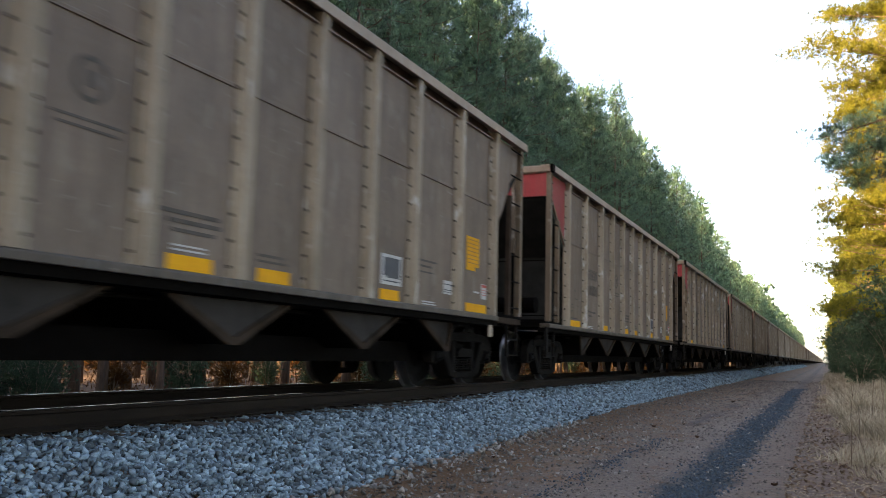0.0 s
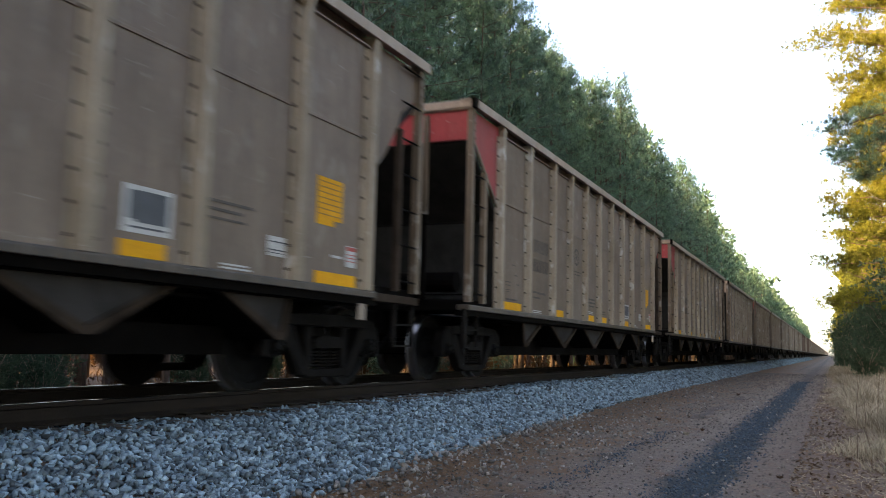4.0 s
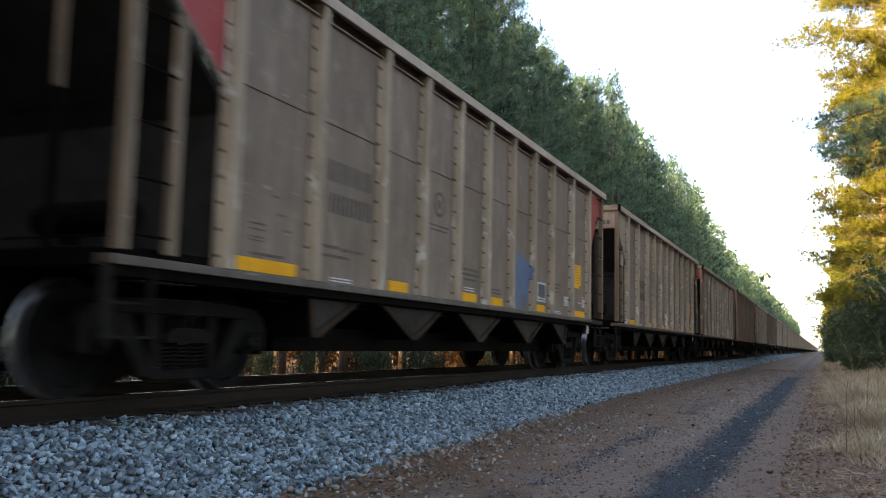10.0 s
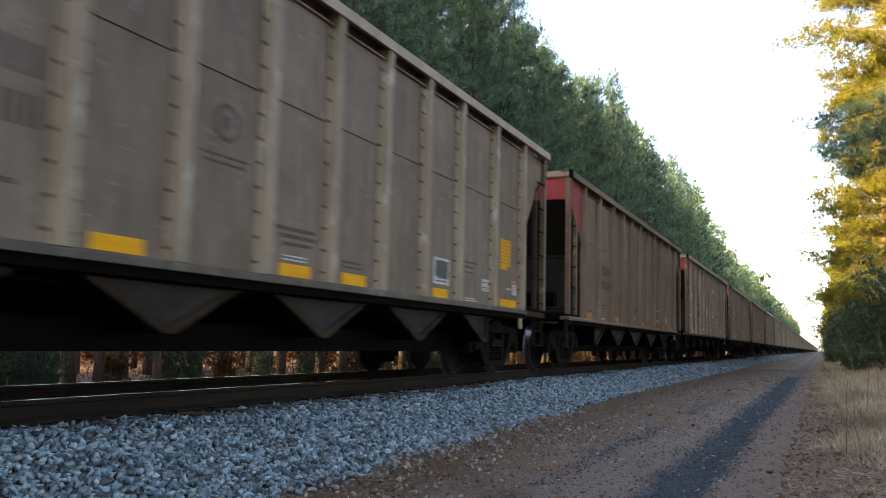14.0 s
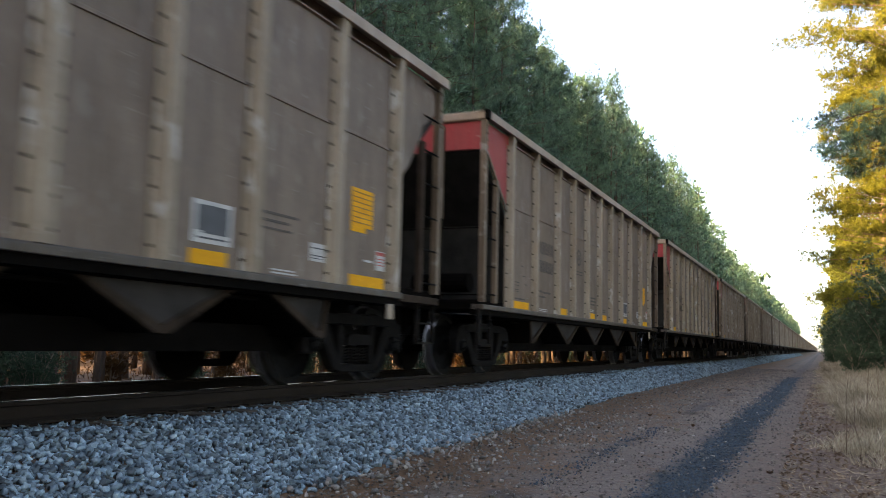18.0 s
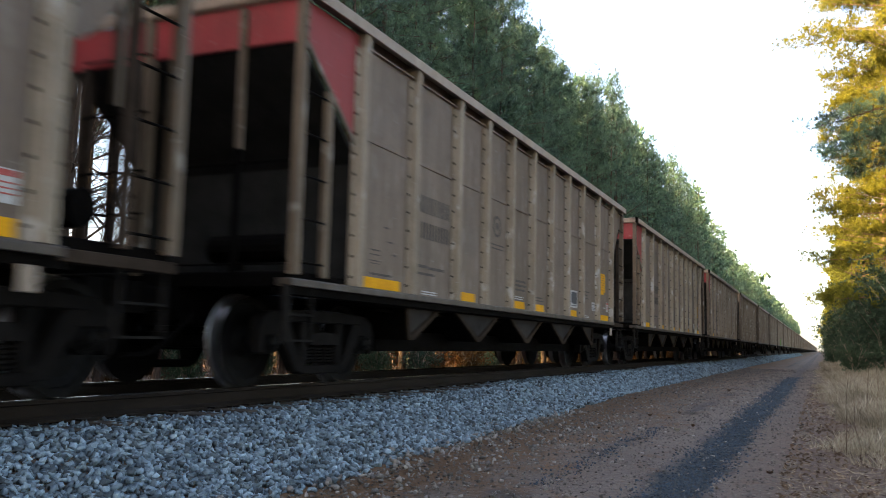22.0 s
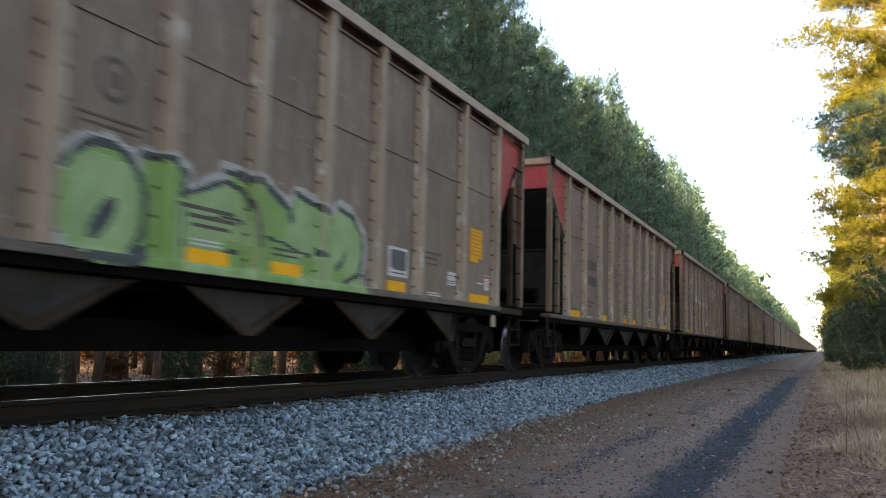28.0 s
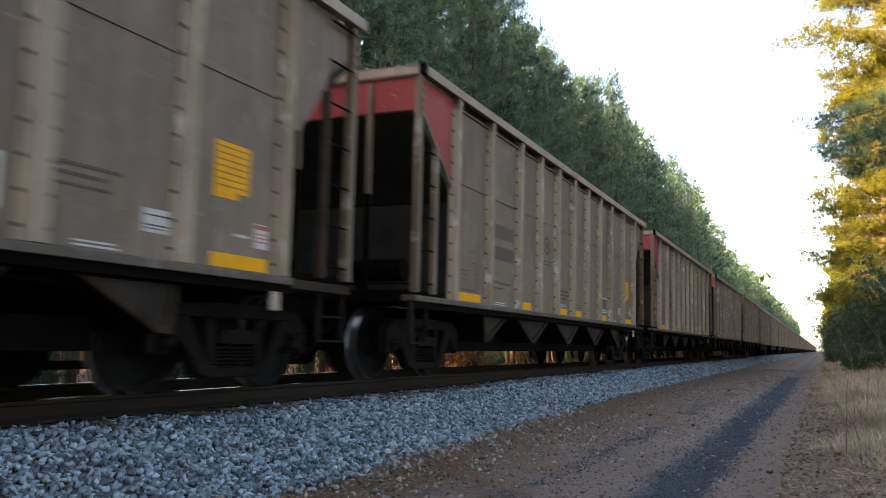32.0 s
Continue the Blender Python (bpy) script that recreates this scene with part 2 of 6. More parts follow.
# needles with the blue-green of open shade put into their colour
NEEDLES_SHADED = leaf_mat("shade_toned_needles", (0.063, 0.134, 0.1), (0.158, 0.255, 0.168), 0.25, 0.3, 0.45, tuft=0.55, gloss=0.4)
# roadside copies of needles and bark, low sunlight painted into their colours
NEEDLES_SUNLIT = leaf_mat("sun_toned_yellow_needles", (0.14, 0.15, 0.024), (0.285, 0.275, 0.043), 0.25, 0.4, tuft=0.35)
BARK_SUNLIT = plain("sun_toned_orange_bark", (0.13, 0.075, 0.045), (0.28, 0.175, 0.11), 7, 0.9, 0.0, 0.8, stretch=(2, 2, 0.4), vary=0.2, grain=30)
SHRUBLEAF = leaf_mat("shrub_leaves", (0.042, 0.079, 0.053), (0.085, 0.134, 0.086))
DRYGRASS = leaf_mat("dry_straw_grass", (0.235, 0.2, 0.152), (0.51, 0.452, 0.365), 0.35, 0.2, 0.8)
DEADLEAF = leaf_mat("dead_brown_leaves", (0.105, 0.073, 0.054), (0.225, 0.16, 0.122), 0.4, 0.1, 0.8)
SILLPAINT = paint("grimy_sill_paint", (0.043, 0.033, 0.025), (0.1, 0.077, 0.06), chips=0.12)
POSTPAINT = paint("rusty_post_paint", (0.125, 0.09, 0.058), (0.185, 0.14, 0.096), chips=0.4)
FLOORLEAF = leaf_mat("forest_floor_litter", (0.05, 0.023, 0.009), (0.115, 0.055, 0.02), 0.4, 0.15, 0.8)
DARKLEAF = leaf_mat("dark_curled_leaf", (0.045, 0.028, 0.02), (0.09, 0.056, 0.04), 0.3, 0.05, 0.8)
BROWNFOL = leaf_mat("rusty_dead_foliage", (0.075, 0.036, 0.014), (0.16, 0.08, 0.028), 0.3, 0.25, 0.7)


# ---------------------------------------------------------------- ground, road, ballast, track
TRACK_X = -6.10
rng = np.random.default_rng(7)


def value_noise(x, y, scale, seed):
    """Smooth value noise on numpy arrays."""
    r = np.random.default_rng(seed).random((257, 257))
    u, v = x / scale + 1000.0, y / scale + 1000.0
    i, j = np.floor(u).astype(int), np.floor(v).astype(int)
    fu, fv = u - i, v - j
    fu, fv = fu * fu * (3 - 2 * fu), fv * fv * (3 - 2 * fv)
    i, j = i % 256, j % 256
    return (r[i, j] * (1 - fu) * (1 - fv) + r[i + 1, j] * fu * (1 - fv) + r[i, j + 1] * (1 - fu) * fv + r[i + 1, j + 1] * fu * fv) - 0.5


RUT_NEAR, RUT_FAR = -1.07, -2.1


def toe(y):
    """Where the near foot of the ballast bank meets the road; it draws back along the track."""
    return np.interp(y, [0, 6, 10.4, 20, 60], [-3.45, -3.62, -3.9, -4.2, -4.3])


def ground_height(x, y):
    """Height of the ground: ballast bank under the track, service road with two ruts, verge and forest floor."""
    x, y = np.asarray(x, float), np.asarray(y, float)
    z = np.interp(x, [-400, -30, -14, -9.2, -8.7, -7.45, -5.0, -4.5, -3.2, -0.5, 0.3, 3.0, 12, 400],
                  [-0.9, -0.8, -0.75, -0.72, -0.62, -0.22, -0.22, -0.61, -0.61, -0.6, -0.55, -0.42, -0.3, -0.3])
    t = toe(y)
    crest = np.minimum(-4.72, t - 0.55)
    bank = np.clip((x - crest) / (t - crest), 0, 1)
    z = np.where((x > -6.0) & (x < -3.2), -0.22 - 0.39 * bank, z)
    near = np.clip(1 - np.abs(y) / 300, 0.15, 1)
    edge = np.exp(-((x - RUT_NEAR) / 0.3) ** 2) * 0.035 + np.exp(-((x - RUT_FAR) / 0.3) ** 2) * 0.025
    z = z - edge * near
    z = z + value_noise(x, y, 1.3, 3) * 0.035 + value_noise(x, y, 0.35, 4) * 0.018
    rough = np.clip((x - 0.0) / 2.0, 0, 1) + np.clip((-9.0 - x) / 3.0, 0, 1)
    return z + rough * (value_noise(x, y, 2.2, 5) * 0.18 + value_noise(x, y, 7.0, 6) * 0.25)


def ground_material():
    m, n, l, b = nodes_of("ground_soil_litter_and_grit")
    tc = n.new("ShaderNodeTexCoord")
    sep = n.new("ShaderNodeSeparateXYZ")
    l.new(tc.outputs["Object"], sep.inputs[0])
    wob = noise_tex(n, l, 1.6, 4, 0.6)
    ma = n.new("ShaderNodeMath")
    ma.operation = "MULTIPLY_ADD"
    l.new(wob.outputs["Fac"], ma.inputs[0])
    ma.inputs[1].default_value, ma.inputs[2].default_value = 0.9, -0.45
    ad = n.new("ShaderNodeMath")
    ad.operation = "ADD"
    l.new(sep.outputs["X"], ad.inputs[0])
    l.new(ma.outputs[0], ad.inputs[1])
    # the bank's foot draws back along the track
    back = n.new("ShaderNodeMapRange")
    back.inputs["From Min"].default_value, back.inputs["From Max"].default_value = 5.0, 20.0
    back.inputs["To Min"].default_value, back.inputs["To Max"].default_value = 0.0, 0.6
    l.new(sep.outputs["Y"], back.inputs["Value"])
    left = n.new("ShaderNodeMath")
    left.operation = "LESS_THAN"
    l.new(sep.outputs["X"], left.inputs[0])
    left.inputs[1].default_value = -2.6
    sh = n.new("ShaderNodeMath")
    sh.operation = "MULTIPLY_ADD"
    l.new(back.outputs["Result"], sh.inputs[0])
    l.new(left.outputs[0], sh.inputs[1])
    l.new(ad.outputs[0], sh.inputs[2])
    mr = n.new("ShaderNodeMapRange")
    mr.inputs["From Min"].default_value, mr.inputs["From Max"].default_value = -12.0, 4.0
    l.new(sh.outputs[0], mr.inputs["Value"])

    def at(x):
        return (x + 12.0) / 16.0
    zones = ramp(n, [(at(-10.6), (0.036, 0.018, 0.008)), (at(-9.0), (0.036, 0.021, 0.012)), (at(-8.4), (0.06, 0.072, 0.085)), (at(-3.8), (0.075, 0.094, 0.112)),
                     (at(-3.6), (0.118, 0.064, 0.028)), (at(-2.7), (0.126, 0.097, 0.075)), (at(-1.6), (0.137, 0.115, 0.102)), (at(-0.55), (0.125, 0.099, 0.083)),
                     (at(0.0), (0.1144, 0.0774, 0.0598)), (at(1.6), (0.1408, 0.11, 0.0792))])
    l.new(mr.outputs["Result"], zones.inputs["Fac"])
    col = mix(n, l, 1.0, zones.outputs["Color"], (TONE * 1.07, TONE * 1.03, TONE * 1.04), "MULTIPLY")
    fade = n.new("ShaderNodeMapRange")
    fade.inputs["From Min"].default_value, fade.inputs["From Max"].default_value = 14.0, 60.0
    fade.inputs["To Min"].default_value, fade.inputs["To Max"].default_value = 1.0, 0.35
    l.new(sep.outputs["Y"], fade.inputs["Value"])
    # matted pine straw in patches between the bank and the ruts
    ps = noise_tex(n, l, 2.2, 6, 0.7, stretch=(1, 0.6, 1))
    near_bank = n.new("ShaderNodeMapRange")
    near_bank.inputs["From Min"].default_value, near_bank.inputs["From Max"].default_value = -3.2, -1.2
    near_bank.inputs["To Min"].default_value, near_bank.inputs["To Max"].default_value = 0.1, -0.12
    l.new(sep.outputs["X"], near_bank.inputs["Value"])
    pa = n.new("ShaderNodeMath")
    pa.operation = "ADD"
    l.new(ps.outputs["Fac"], pa.inputs[0])
    l.new(near_bank.outputs["Result"], pa.inputs[1])
    pm = ramp(n, [(0.46, (0, 0, 0)), (0.6, (0.8,) * 3)])
    l.new(pa.outputs[0], pm.inputs["Fac"])
    col = mix(n, l, pm.outputs["Color"], col, (0.112, 0.055, 0.02))
    # ruts of dark chippings
    nr = noise_tex(n, l, 2.6, 5, 0.65, stretch=(1, 0.45, 1))
    for centre, half, amount in ((RUT_NEAR, 0.28, 1.0), (RUT_FAR, 0.14, 0.75)):
        d = n.new("ShaderNodeMath")
        d.operation = "SUBTRACT"
        l.new(sep.outputs["X"], d.inputs[0])
        d.inputs[1].default_value = centre
        a = n.new("ShaderNodeMath")
        a.operation = "ABSOLUTE"
        l.new(d.outputs[0], a.inputs[0])
        s = n.new("ShaderNodeMath")
        s.operation = "MULTIPLY_ADD"
        l.new(nr.outputs["Fac"], s.inputs[0])
        s.inputs[1].default_value = 0.75
        l.new(a.outputs[0], s.inputs[2])
        rr = ramp(n, [(half * 0.75 + 0.31, (amount,) * 3), (half * 1.05 + 0.41, (0, 0, 0))])
        l.new(s.outputs[0], rr.inputs["Fac"])
        fm = n.new("ShaderNodeMath")
        fm.operation = "MULTIPLY"
        l.new(rr.outputs["Color"], fm.inputs[0])
        l.new(fade.outputs["Result"], fm.inputs[1])
        if centre == RUT_FAR:
            # only shallow patches of it are filled
            pt = noise_tex(n, l, 0.42, 3, 0.6, stretch=(0.4, 1, 1))
            ptr = ramp(n, [(0.46, (0, 0, 0)), (0.58, (1, 1, 1))])
            l.new(pt.outputs["Fac"], ptr.inputs["Fac"])
            l.new(ptr.outputs["Color"], fm.inputs[1])
        col = mix(n, l, fm.outputs[0], col, (0.0055, 0.013, 0.023))
    g = noise_tex(n, l, 26, 6, 0.7)
    gr = ramp(n, [(0.3, (0.55, 0.53, 0.52)), (0.52, (1, 1, 1)), (0.72, (1.5, 1.48, 1.45))])
    l.new(g.outputs["Fac"], gr.inputs["Fac"])
    col = mix(n, l, 0.85, col, gr.outputs["Color"], "MULTIPLY")
    p = noise_tex(n, l, 0.7, 4, 0.6, stretch=(1, 0.5, 1))
    pr = ramp(n, [(0.3, (0.8, 0.78, 0.76)), (0.7, (1.15, 1.14, 1.12))])
    l.new(p.outputs["Fac"], pr.inputs["Fac"])
    col = mix(n, l, 0.8, col, pr.outputs["Color"], "MULTIPLY")
    l.new(col, b.inputs["Base Color"])
    b.inputs["Roughness"].default_value = 0.9
    v = n.new("ShaderNodeTexVoronoi")
    v.inputs["Scale"].default_value = 17
    l.new(tc.outputs["Object"], v.inputs["Vector"])
    h = n.new("ShaderNodeMath")
    h.operation = "ADD"
    l.new(v.outputs["Distance"], h.inputs[0])
    l.new(g.outputs["Fac"], h.inputs[1])
    bump(n, l, b, h.outputs[0], 0.7, 0.015)
    return m


def build_ground():
    xs = np.unique(np.round(np.concatenate([np.linspace(-900, -40, 18), np.linspace(-40, -10, 40), np.linspace(-10, -5, 26), np.linspace(-5, 2.5, 110),
                                            np.linspace(2.5, 14, 30), np.linspace(14, 900, 22)]), 3))
    ys = np.unique(np.round(np.concatenate([np.linspace(-300, 0, 40), np.linspace(0, 22, 190), np.linspace(22, 70, 110), np.linspace(70, 300, 60), np.linspace(300, 4000, 40)]), 3))
    gx, gy = np.meshgrid(xs, ys)
    gz = ground_height(gx, gy)
    v = np.stack([gx.ravel(), gy.ravel(), gz.ravel()], 1)
    nx, ny = len(xs), len(ys)
    a = (np.arange(ny - 1)[:, None] * nx + np.arange(nx - 1)[None, :]).ravel()
    f = np.stack([a, a + 1, a + nx + 1, a + nx], 1)
    me = from_arrays("ground", v, f, ground_material())
    me.polygons.foreach_set("use_smooth", [True] * len(me.polygons))
    return tagged(new("ground", me), "brown gritty service road, dead-leaf verge and forest floor", "ground", kind="structure")


ground = build_ground()


def rail_profile(x):
    return [(x - 0.07, -0.172), (x + 0.07, -0.172), (x + 0.07, -0.155), (x + 0.011, -0.13), (x + 0.011, -0.045), (x + 0.036, -0.032),
            (x + 0.036, -0.006), (x - 0.036, -0.006), (x - 0.036, -0.032), (x - 0.011, -0.045), (x - 0.011, -0.13), (x - 0.07, -0.155)]


def build_track():
    track = tagged(empty("railway_track"), "straight single railway track with rusty rails on grey ballast", "railway track", kind="structure")
    for side in (0.7525, -0.7525):
        x = TRACK_X + side
        rail = part("rail", solid(bmesh.new(), rail_profile(x), -120, 1700, "y"), RAILSIDE, track, "rusty brown steel rail")
        part("running_surface", solid(bmesh.new(), [(x - 0.034, -0.006), (x + 0.034, -0.006), (x + 0.028, 0.0), (x - 0.028, 0.0)], -120, 1700, "y"), RAILTOP, rail, "polished steel rail head")
    me = mesh_from(bevelled(box(bmesh.new(), -1.3, 1.3, -0.11, 0.11, -0.36, -0.176), 0.012), "tie", TIE)
    plate = mesh_from(bevelled(box(bmesh.new(), -0.16, 0.16, -0.09, 0.09, -0.176, -0.158), 0.004), "tie_plate", RAILSIDE)
    for i in range(130):
        y = -4.0 + i * 0.53
        tie = part("tie", me, TIE, track, m=pose(TRACK_X, y, 0, 0, 0, rng.uniform(-0.8, 0.8)))
        if i < 60:
            for side in (0.7525, -0.7525):
                part("tie_plate", plate, RAILSIDE, tie, m=pose(side, 0, 0))
    return track


track = build_track()

CUBE_V = np.array([(x, y, z) for x in (-1, 1) for y in (-1, 1) for z in (-1, 1)]) * 0.72
CUBE_F = np.array([(0, 1, 3), (0, 3, 2), (4, 6, 7), (4, 7, 5), (0, 4, 5), (0, 5, 1), (2, 3, 7), (2, 7, 6), (0, 2, 6), (0, 6, 4), (1, 5, 7), (1, 7, 3)])


def turns(k, r):
    """k random rotation matrices."""
    q = r.normal(size=(k, 4)) * (1.0, 0.3, 0.3, 1.0)
    q /= np.linalg.norm(q, axis=1, keepdims=True)
    w, x, y, z = q.T
    return np.stack([1 - 2 * (y * y + z * z), 2 * (x * y - z * w), 2 * (x * z + y * w), 2 * (x * y + z * w), 1 - 2 * (x * x + z * z), 2 * (y * z - x * w),
                     2 * (x * z - y * w), 2 * (y * z + x * w), 1 - 2 * (x * x + y * y)], 1).reshape(k, 3, 3)


def rock_shapes(k, r):
    """k angular crushed stones of unit size: skewed blocks with knocked-in corners."""
    v = np.repeat(CUBE_V[None], k, 0) * r.uniform(0.78, 1.1, (k, 8, 1)) + r.normal(0, 0.1, (k, 8, 3))
    v[:, :, 0] += v[:, :, 1] * r.normal(0, 0.3, (k, 1))
    return v * np.stack([r.uniform(0.9, 1.5, k), r.uniform(0.7, 1.1, k), r.uniform(0.35, 0.75, k)], 1)[:, None, :]


OCTA_V = np.array([(1, 0, 0), (-1, 0, 0), (0, 1, 0), (0, -1, 0), (0, 0, 1), (0, 0, -1)], float)
OCTA_F = np.array([(0, 2, 4), (2, 1, 4), (1, 3, 4), (3, 0, 4), (2, 0, 5), (1, 2, 5), (3, 1, 5), (0, 3, 5)])


def scatter(name, pos, size, material, r, parent=None, label="", category="", small=False):
    """One mesh of many rocks."""
    k = len(pos)
    if small:
        # worn pebbles: uneven eight-sided lumps
        shape = np.repeat(OCTA_V[None], k, 0) * r.uniform(0.7, 1.3, (k, 6, 1)) * np.stack([r.uniform(0.8, 1.4, k), r.uniform(0.7, 1.1, k), r.uniform(0.4, 0.8, k)], 1)[:, None, :]
        tri = OCTA_F
    else:
        shape, tri = rock_shapes(k, r), CUBE_F
    v = np.einsum("kab,kib->kia", turns(k, r), shape) * np.asarray(size)[:, None, None] + np.asarray(pos)[:, None, :]
    f = tri[None] + (np.arange(k) * shape.shape[1])[:, None, None]
    ob = new(name, from_arrays(name, v.reshape(-1, 3), f.reshape(-1, 3), material))
    ob.parent = parent
    return tagged(ob, label, category, kind="stuff")


def build_ballast():
    bal = tagged(empty("ballast"), "bank of angular blue-grey crushed stone ballast beside the rails", "ballast", kind="structure")
    r = np.random.default_rng(11)

    def bed(k, x0, x1, y0, y1, lift, s0, s1):
        y = r.uniform(y0, y1, k)
        x = r.uniform(x0, x1, k)
        if x0 < -5.0 and x1 > -4.5:
            x = x0 + (x - x0) / (x1 - x0) * (x1 + 3.6 + toe(y) - x0)
        elif x0 > -5.0:
            x = x + 3.6 + toe(y)
        s = r.uniform(s0, s1, k)
        return np.stack([x, y, ground_height(x, y) + lift * s + r.uniform(-0.022, 0.026, k)], 1), s
    sets = [bed(23000, -5.24, -3.55, 2.8, 12, 0.25, 0.013, 0.034), bed(15000, -5.24, -3.55, 12, 26, 0.25, 0.018, 0.04),
            bed(9000, -5.24, -3.55, 26, 70, 0.3, 0.035, 0.06), bed(7000, -5.24, -3.5, 70, 220, 0.3, 0.06, 0.1), bed(3600, -5.24, -3.55, -12, 2.8, 0.25, 0.03, 0.052), bed(1600, -8.6, -7.0, -12, 5, 0.2, 0.03, 0.05), bed(1500, -6.78, -5.5, 3, 20, 0.2, 0.025, 0.042), bed(1300, -8.6, -7.0, 5, 26, 0.2, 0.026, 0.045),
            bed(380, -3.65, -3.4, 2.8, 15, 0.3, 0.018, 0.042), bed(300, -3.7, -3.5, 15, 40, 0.3, 0.03, 0.045)]
    stray = [bed(420, -3.7, -3.2, 2.8, 14, 0.3, 0.012, 0.036), bed(330, -3.4, -2.5, 2.8, 12, 0.3, 0.01, 0.03), bed(900, -3.4, -1.9, 3.6, 14, 0.3, 0.008, 0.019), bed(500, -3.4, -0.4, 8, 30, 0.3, 0.01, 0.022)]
    scatter("stray_stones", np.concatenate([a for a, _ in stray]), np.concatenate([b for _, b in stray]), STONETAN, r, bal)
    scatter("ballast_stone_bed", np.concatenate([a for a, _ in sets]), np.concatenate([b for _, b in sets]), STONE, r, bal)
    shapes = rock_shapes(24, r)
    meshes = [from_arrays("stone", s, CUBE_F, STONEP) for s in shapes]
    p, s = bed(290, -4.5, -3.5, 3.4, 8.0, 0.4, 0.02, 0.036)
    for i in range(290):
        st = part("stone", meshes[i % 24], STONEP, bal, m=pose(*p[i], *r.uniform(0, 360, 3)))
        st.scale = (s[i],) * 3
    return bal


build_ballast()


def build_road_grit():
    r = np.random.default_rng(12)
    k = 30000
    y = 4.5 + r.random(k) ** 1.8 * 48
    x = toe(y) + 0.15 + r.random(k) * (-0.35 - toe(y))
    out = (np.abs(x - RUT_NEAR) > 0.22) | (r.random(k) < 0.15)
    x, y = x[out], y[out]
    s = (0.004 + 0.015 * r.random(len(x)) ** 4) * (1 + y / 30)
    scatter("road_grit", np.stack([x, y, ground_height(x, y) + s * 0.2], 1), s, PEBBLE, r, None, "tan and grey pebbles strewn over the dirt road", "gravel", True)
    k = 17000
    y = 4.5 + r.random(k) ** 1.8 * 34
    x = np.where((r.random(k) < 0.85) | (y > 12.5) | (y < 6.6), RUT_NEAR + np.clip(r.normal(0, 0.14, k), -0.36, 0.36) + value_noise(y, y * 0, 1.2, 8) * 0.12, RUT_FAR + r.normal(0, 0.09, k))
    s = (0.004 + 0.012 * r.random(k) ** 2) * (1 + y / 30)
    scatter("rut_chippings", np.stack([x, y, ground_height(x, y) + s * 0.2], 1), s, COALCHIP, r, None, "dark bluish chippings filling the wheel ruts", "gravel", True)


build_road_grit()


# ---------------------------------------------------------------- the train
PITCH = 16.18            # from coupler to coupler
RIBS = (-6.06, -4.73, -3.35, -2.24, -1.12, 0.0, 1.12, 2.24, 3.35, 4.73, 6.06)
SIDE, SKIN = 1.61, 1.52  # outer face of ribs and sill, and of the side sheets
TOP, SILL = 3.962, 0.95
WHEEL_R = 0.457
TRUCK = 6.02             # from the middle to a truck


def rib_mesh(material, dots):
    """A pressed hat-section rib with its two rows of bolts and a tapered head under the chord."""
    bm = bmesh.new()
    prof = [(SKIN - 0.02, -0.135), (SKIN + 0.014, -0.135), (SKIN + 0.014, -0.095), (SIDE, -0.055), (SIDE, 0.055), (SKIN + 0.014, 0.095), (SKIN + 0.014, 0.135), (SKIN - 0.02, 0.135)]
    solid(bm, prof, 1.06, TOP - 0.27, "z")
    solid(bm, [(SKIN - 0.02, TOP - 0.28), (SIDE, TOP - 0.28), (SIDE + 0.01, TOP - 0.1), (SKIN - 0.08, TOP - 0.1)], -0.06, 0.06, "y")
    body = len(bm.faces)
    if dots:
        for k in range(12):
            z = 1.16 + k * 0.222
            for y in (-0.116, 0.116):
                rod(bm, (SKIN + 0.012, y, z), (SKIN + 0.034, y, z), 0.02, 4, 0.014)
    me = mesh_from(bm, "rib", material)
    me.materials.append(GRIME_SHADE)
    for i, f in enumerate(me.polygons):
        if i >= body:
            f.material_index = 1
    return me


def panel_mesh(w, material):
    """One side sheet between two ribs, w wide, with a lapped seam and a stiffening lip near the top."""
    h = w / 2
    prof = [(SKIN - 0.03, 1.06), (SKIN, 1.06), (SKIN, 2.69), (SKIN - 0.004, 2.693), (SKIN - 0.004, 2.702), (SKIN + 0.012, 2.706), (SKIN + 0.012, 2.735), (SKIN - 0.006, 2.745), (SKIN - 0.006, TOP - 0.23),
            (SKIN + 0.03, TOP - 0.225), (SKIN + 0.03, TOP - 0.205), (SKIN - 0.09, TOP - 0.195), (SKIN - 0.09, TOP - 0.022), (SKIN - 0.11, TOP - 0.022), (SKIN - 0.11, TOP - 0.24), (SKIN - 0.03, TOP - 0.24)]
    return mesh_from(solid(bmesh.new(), prof, -h, h, "y"), "side_sheet", material)


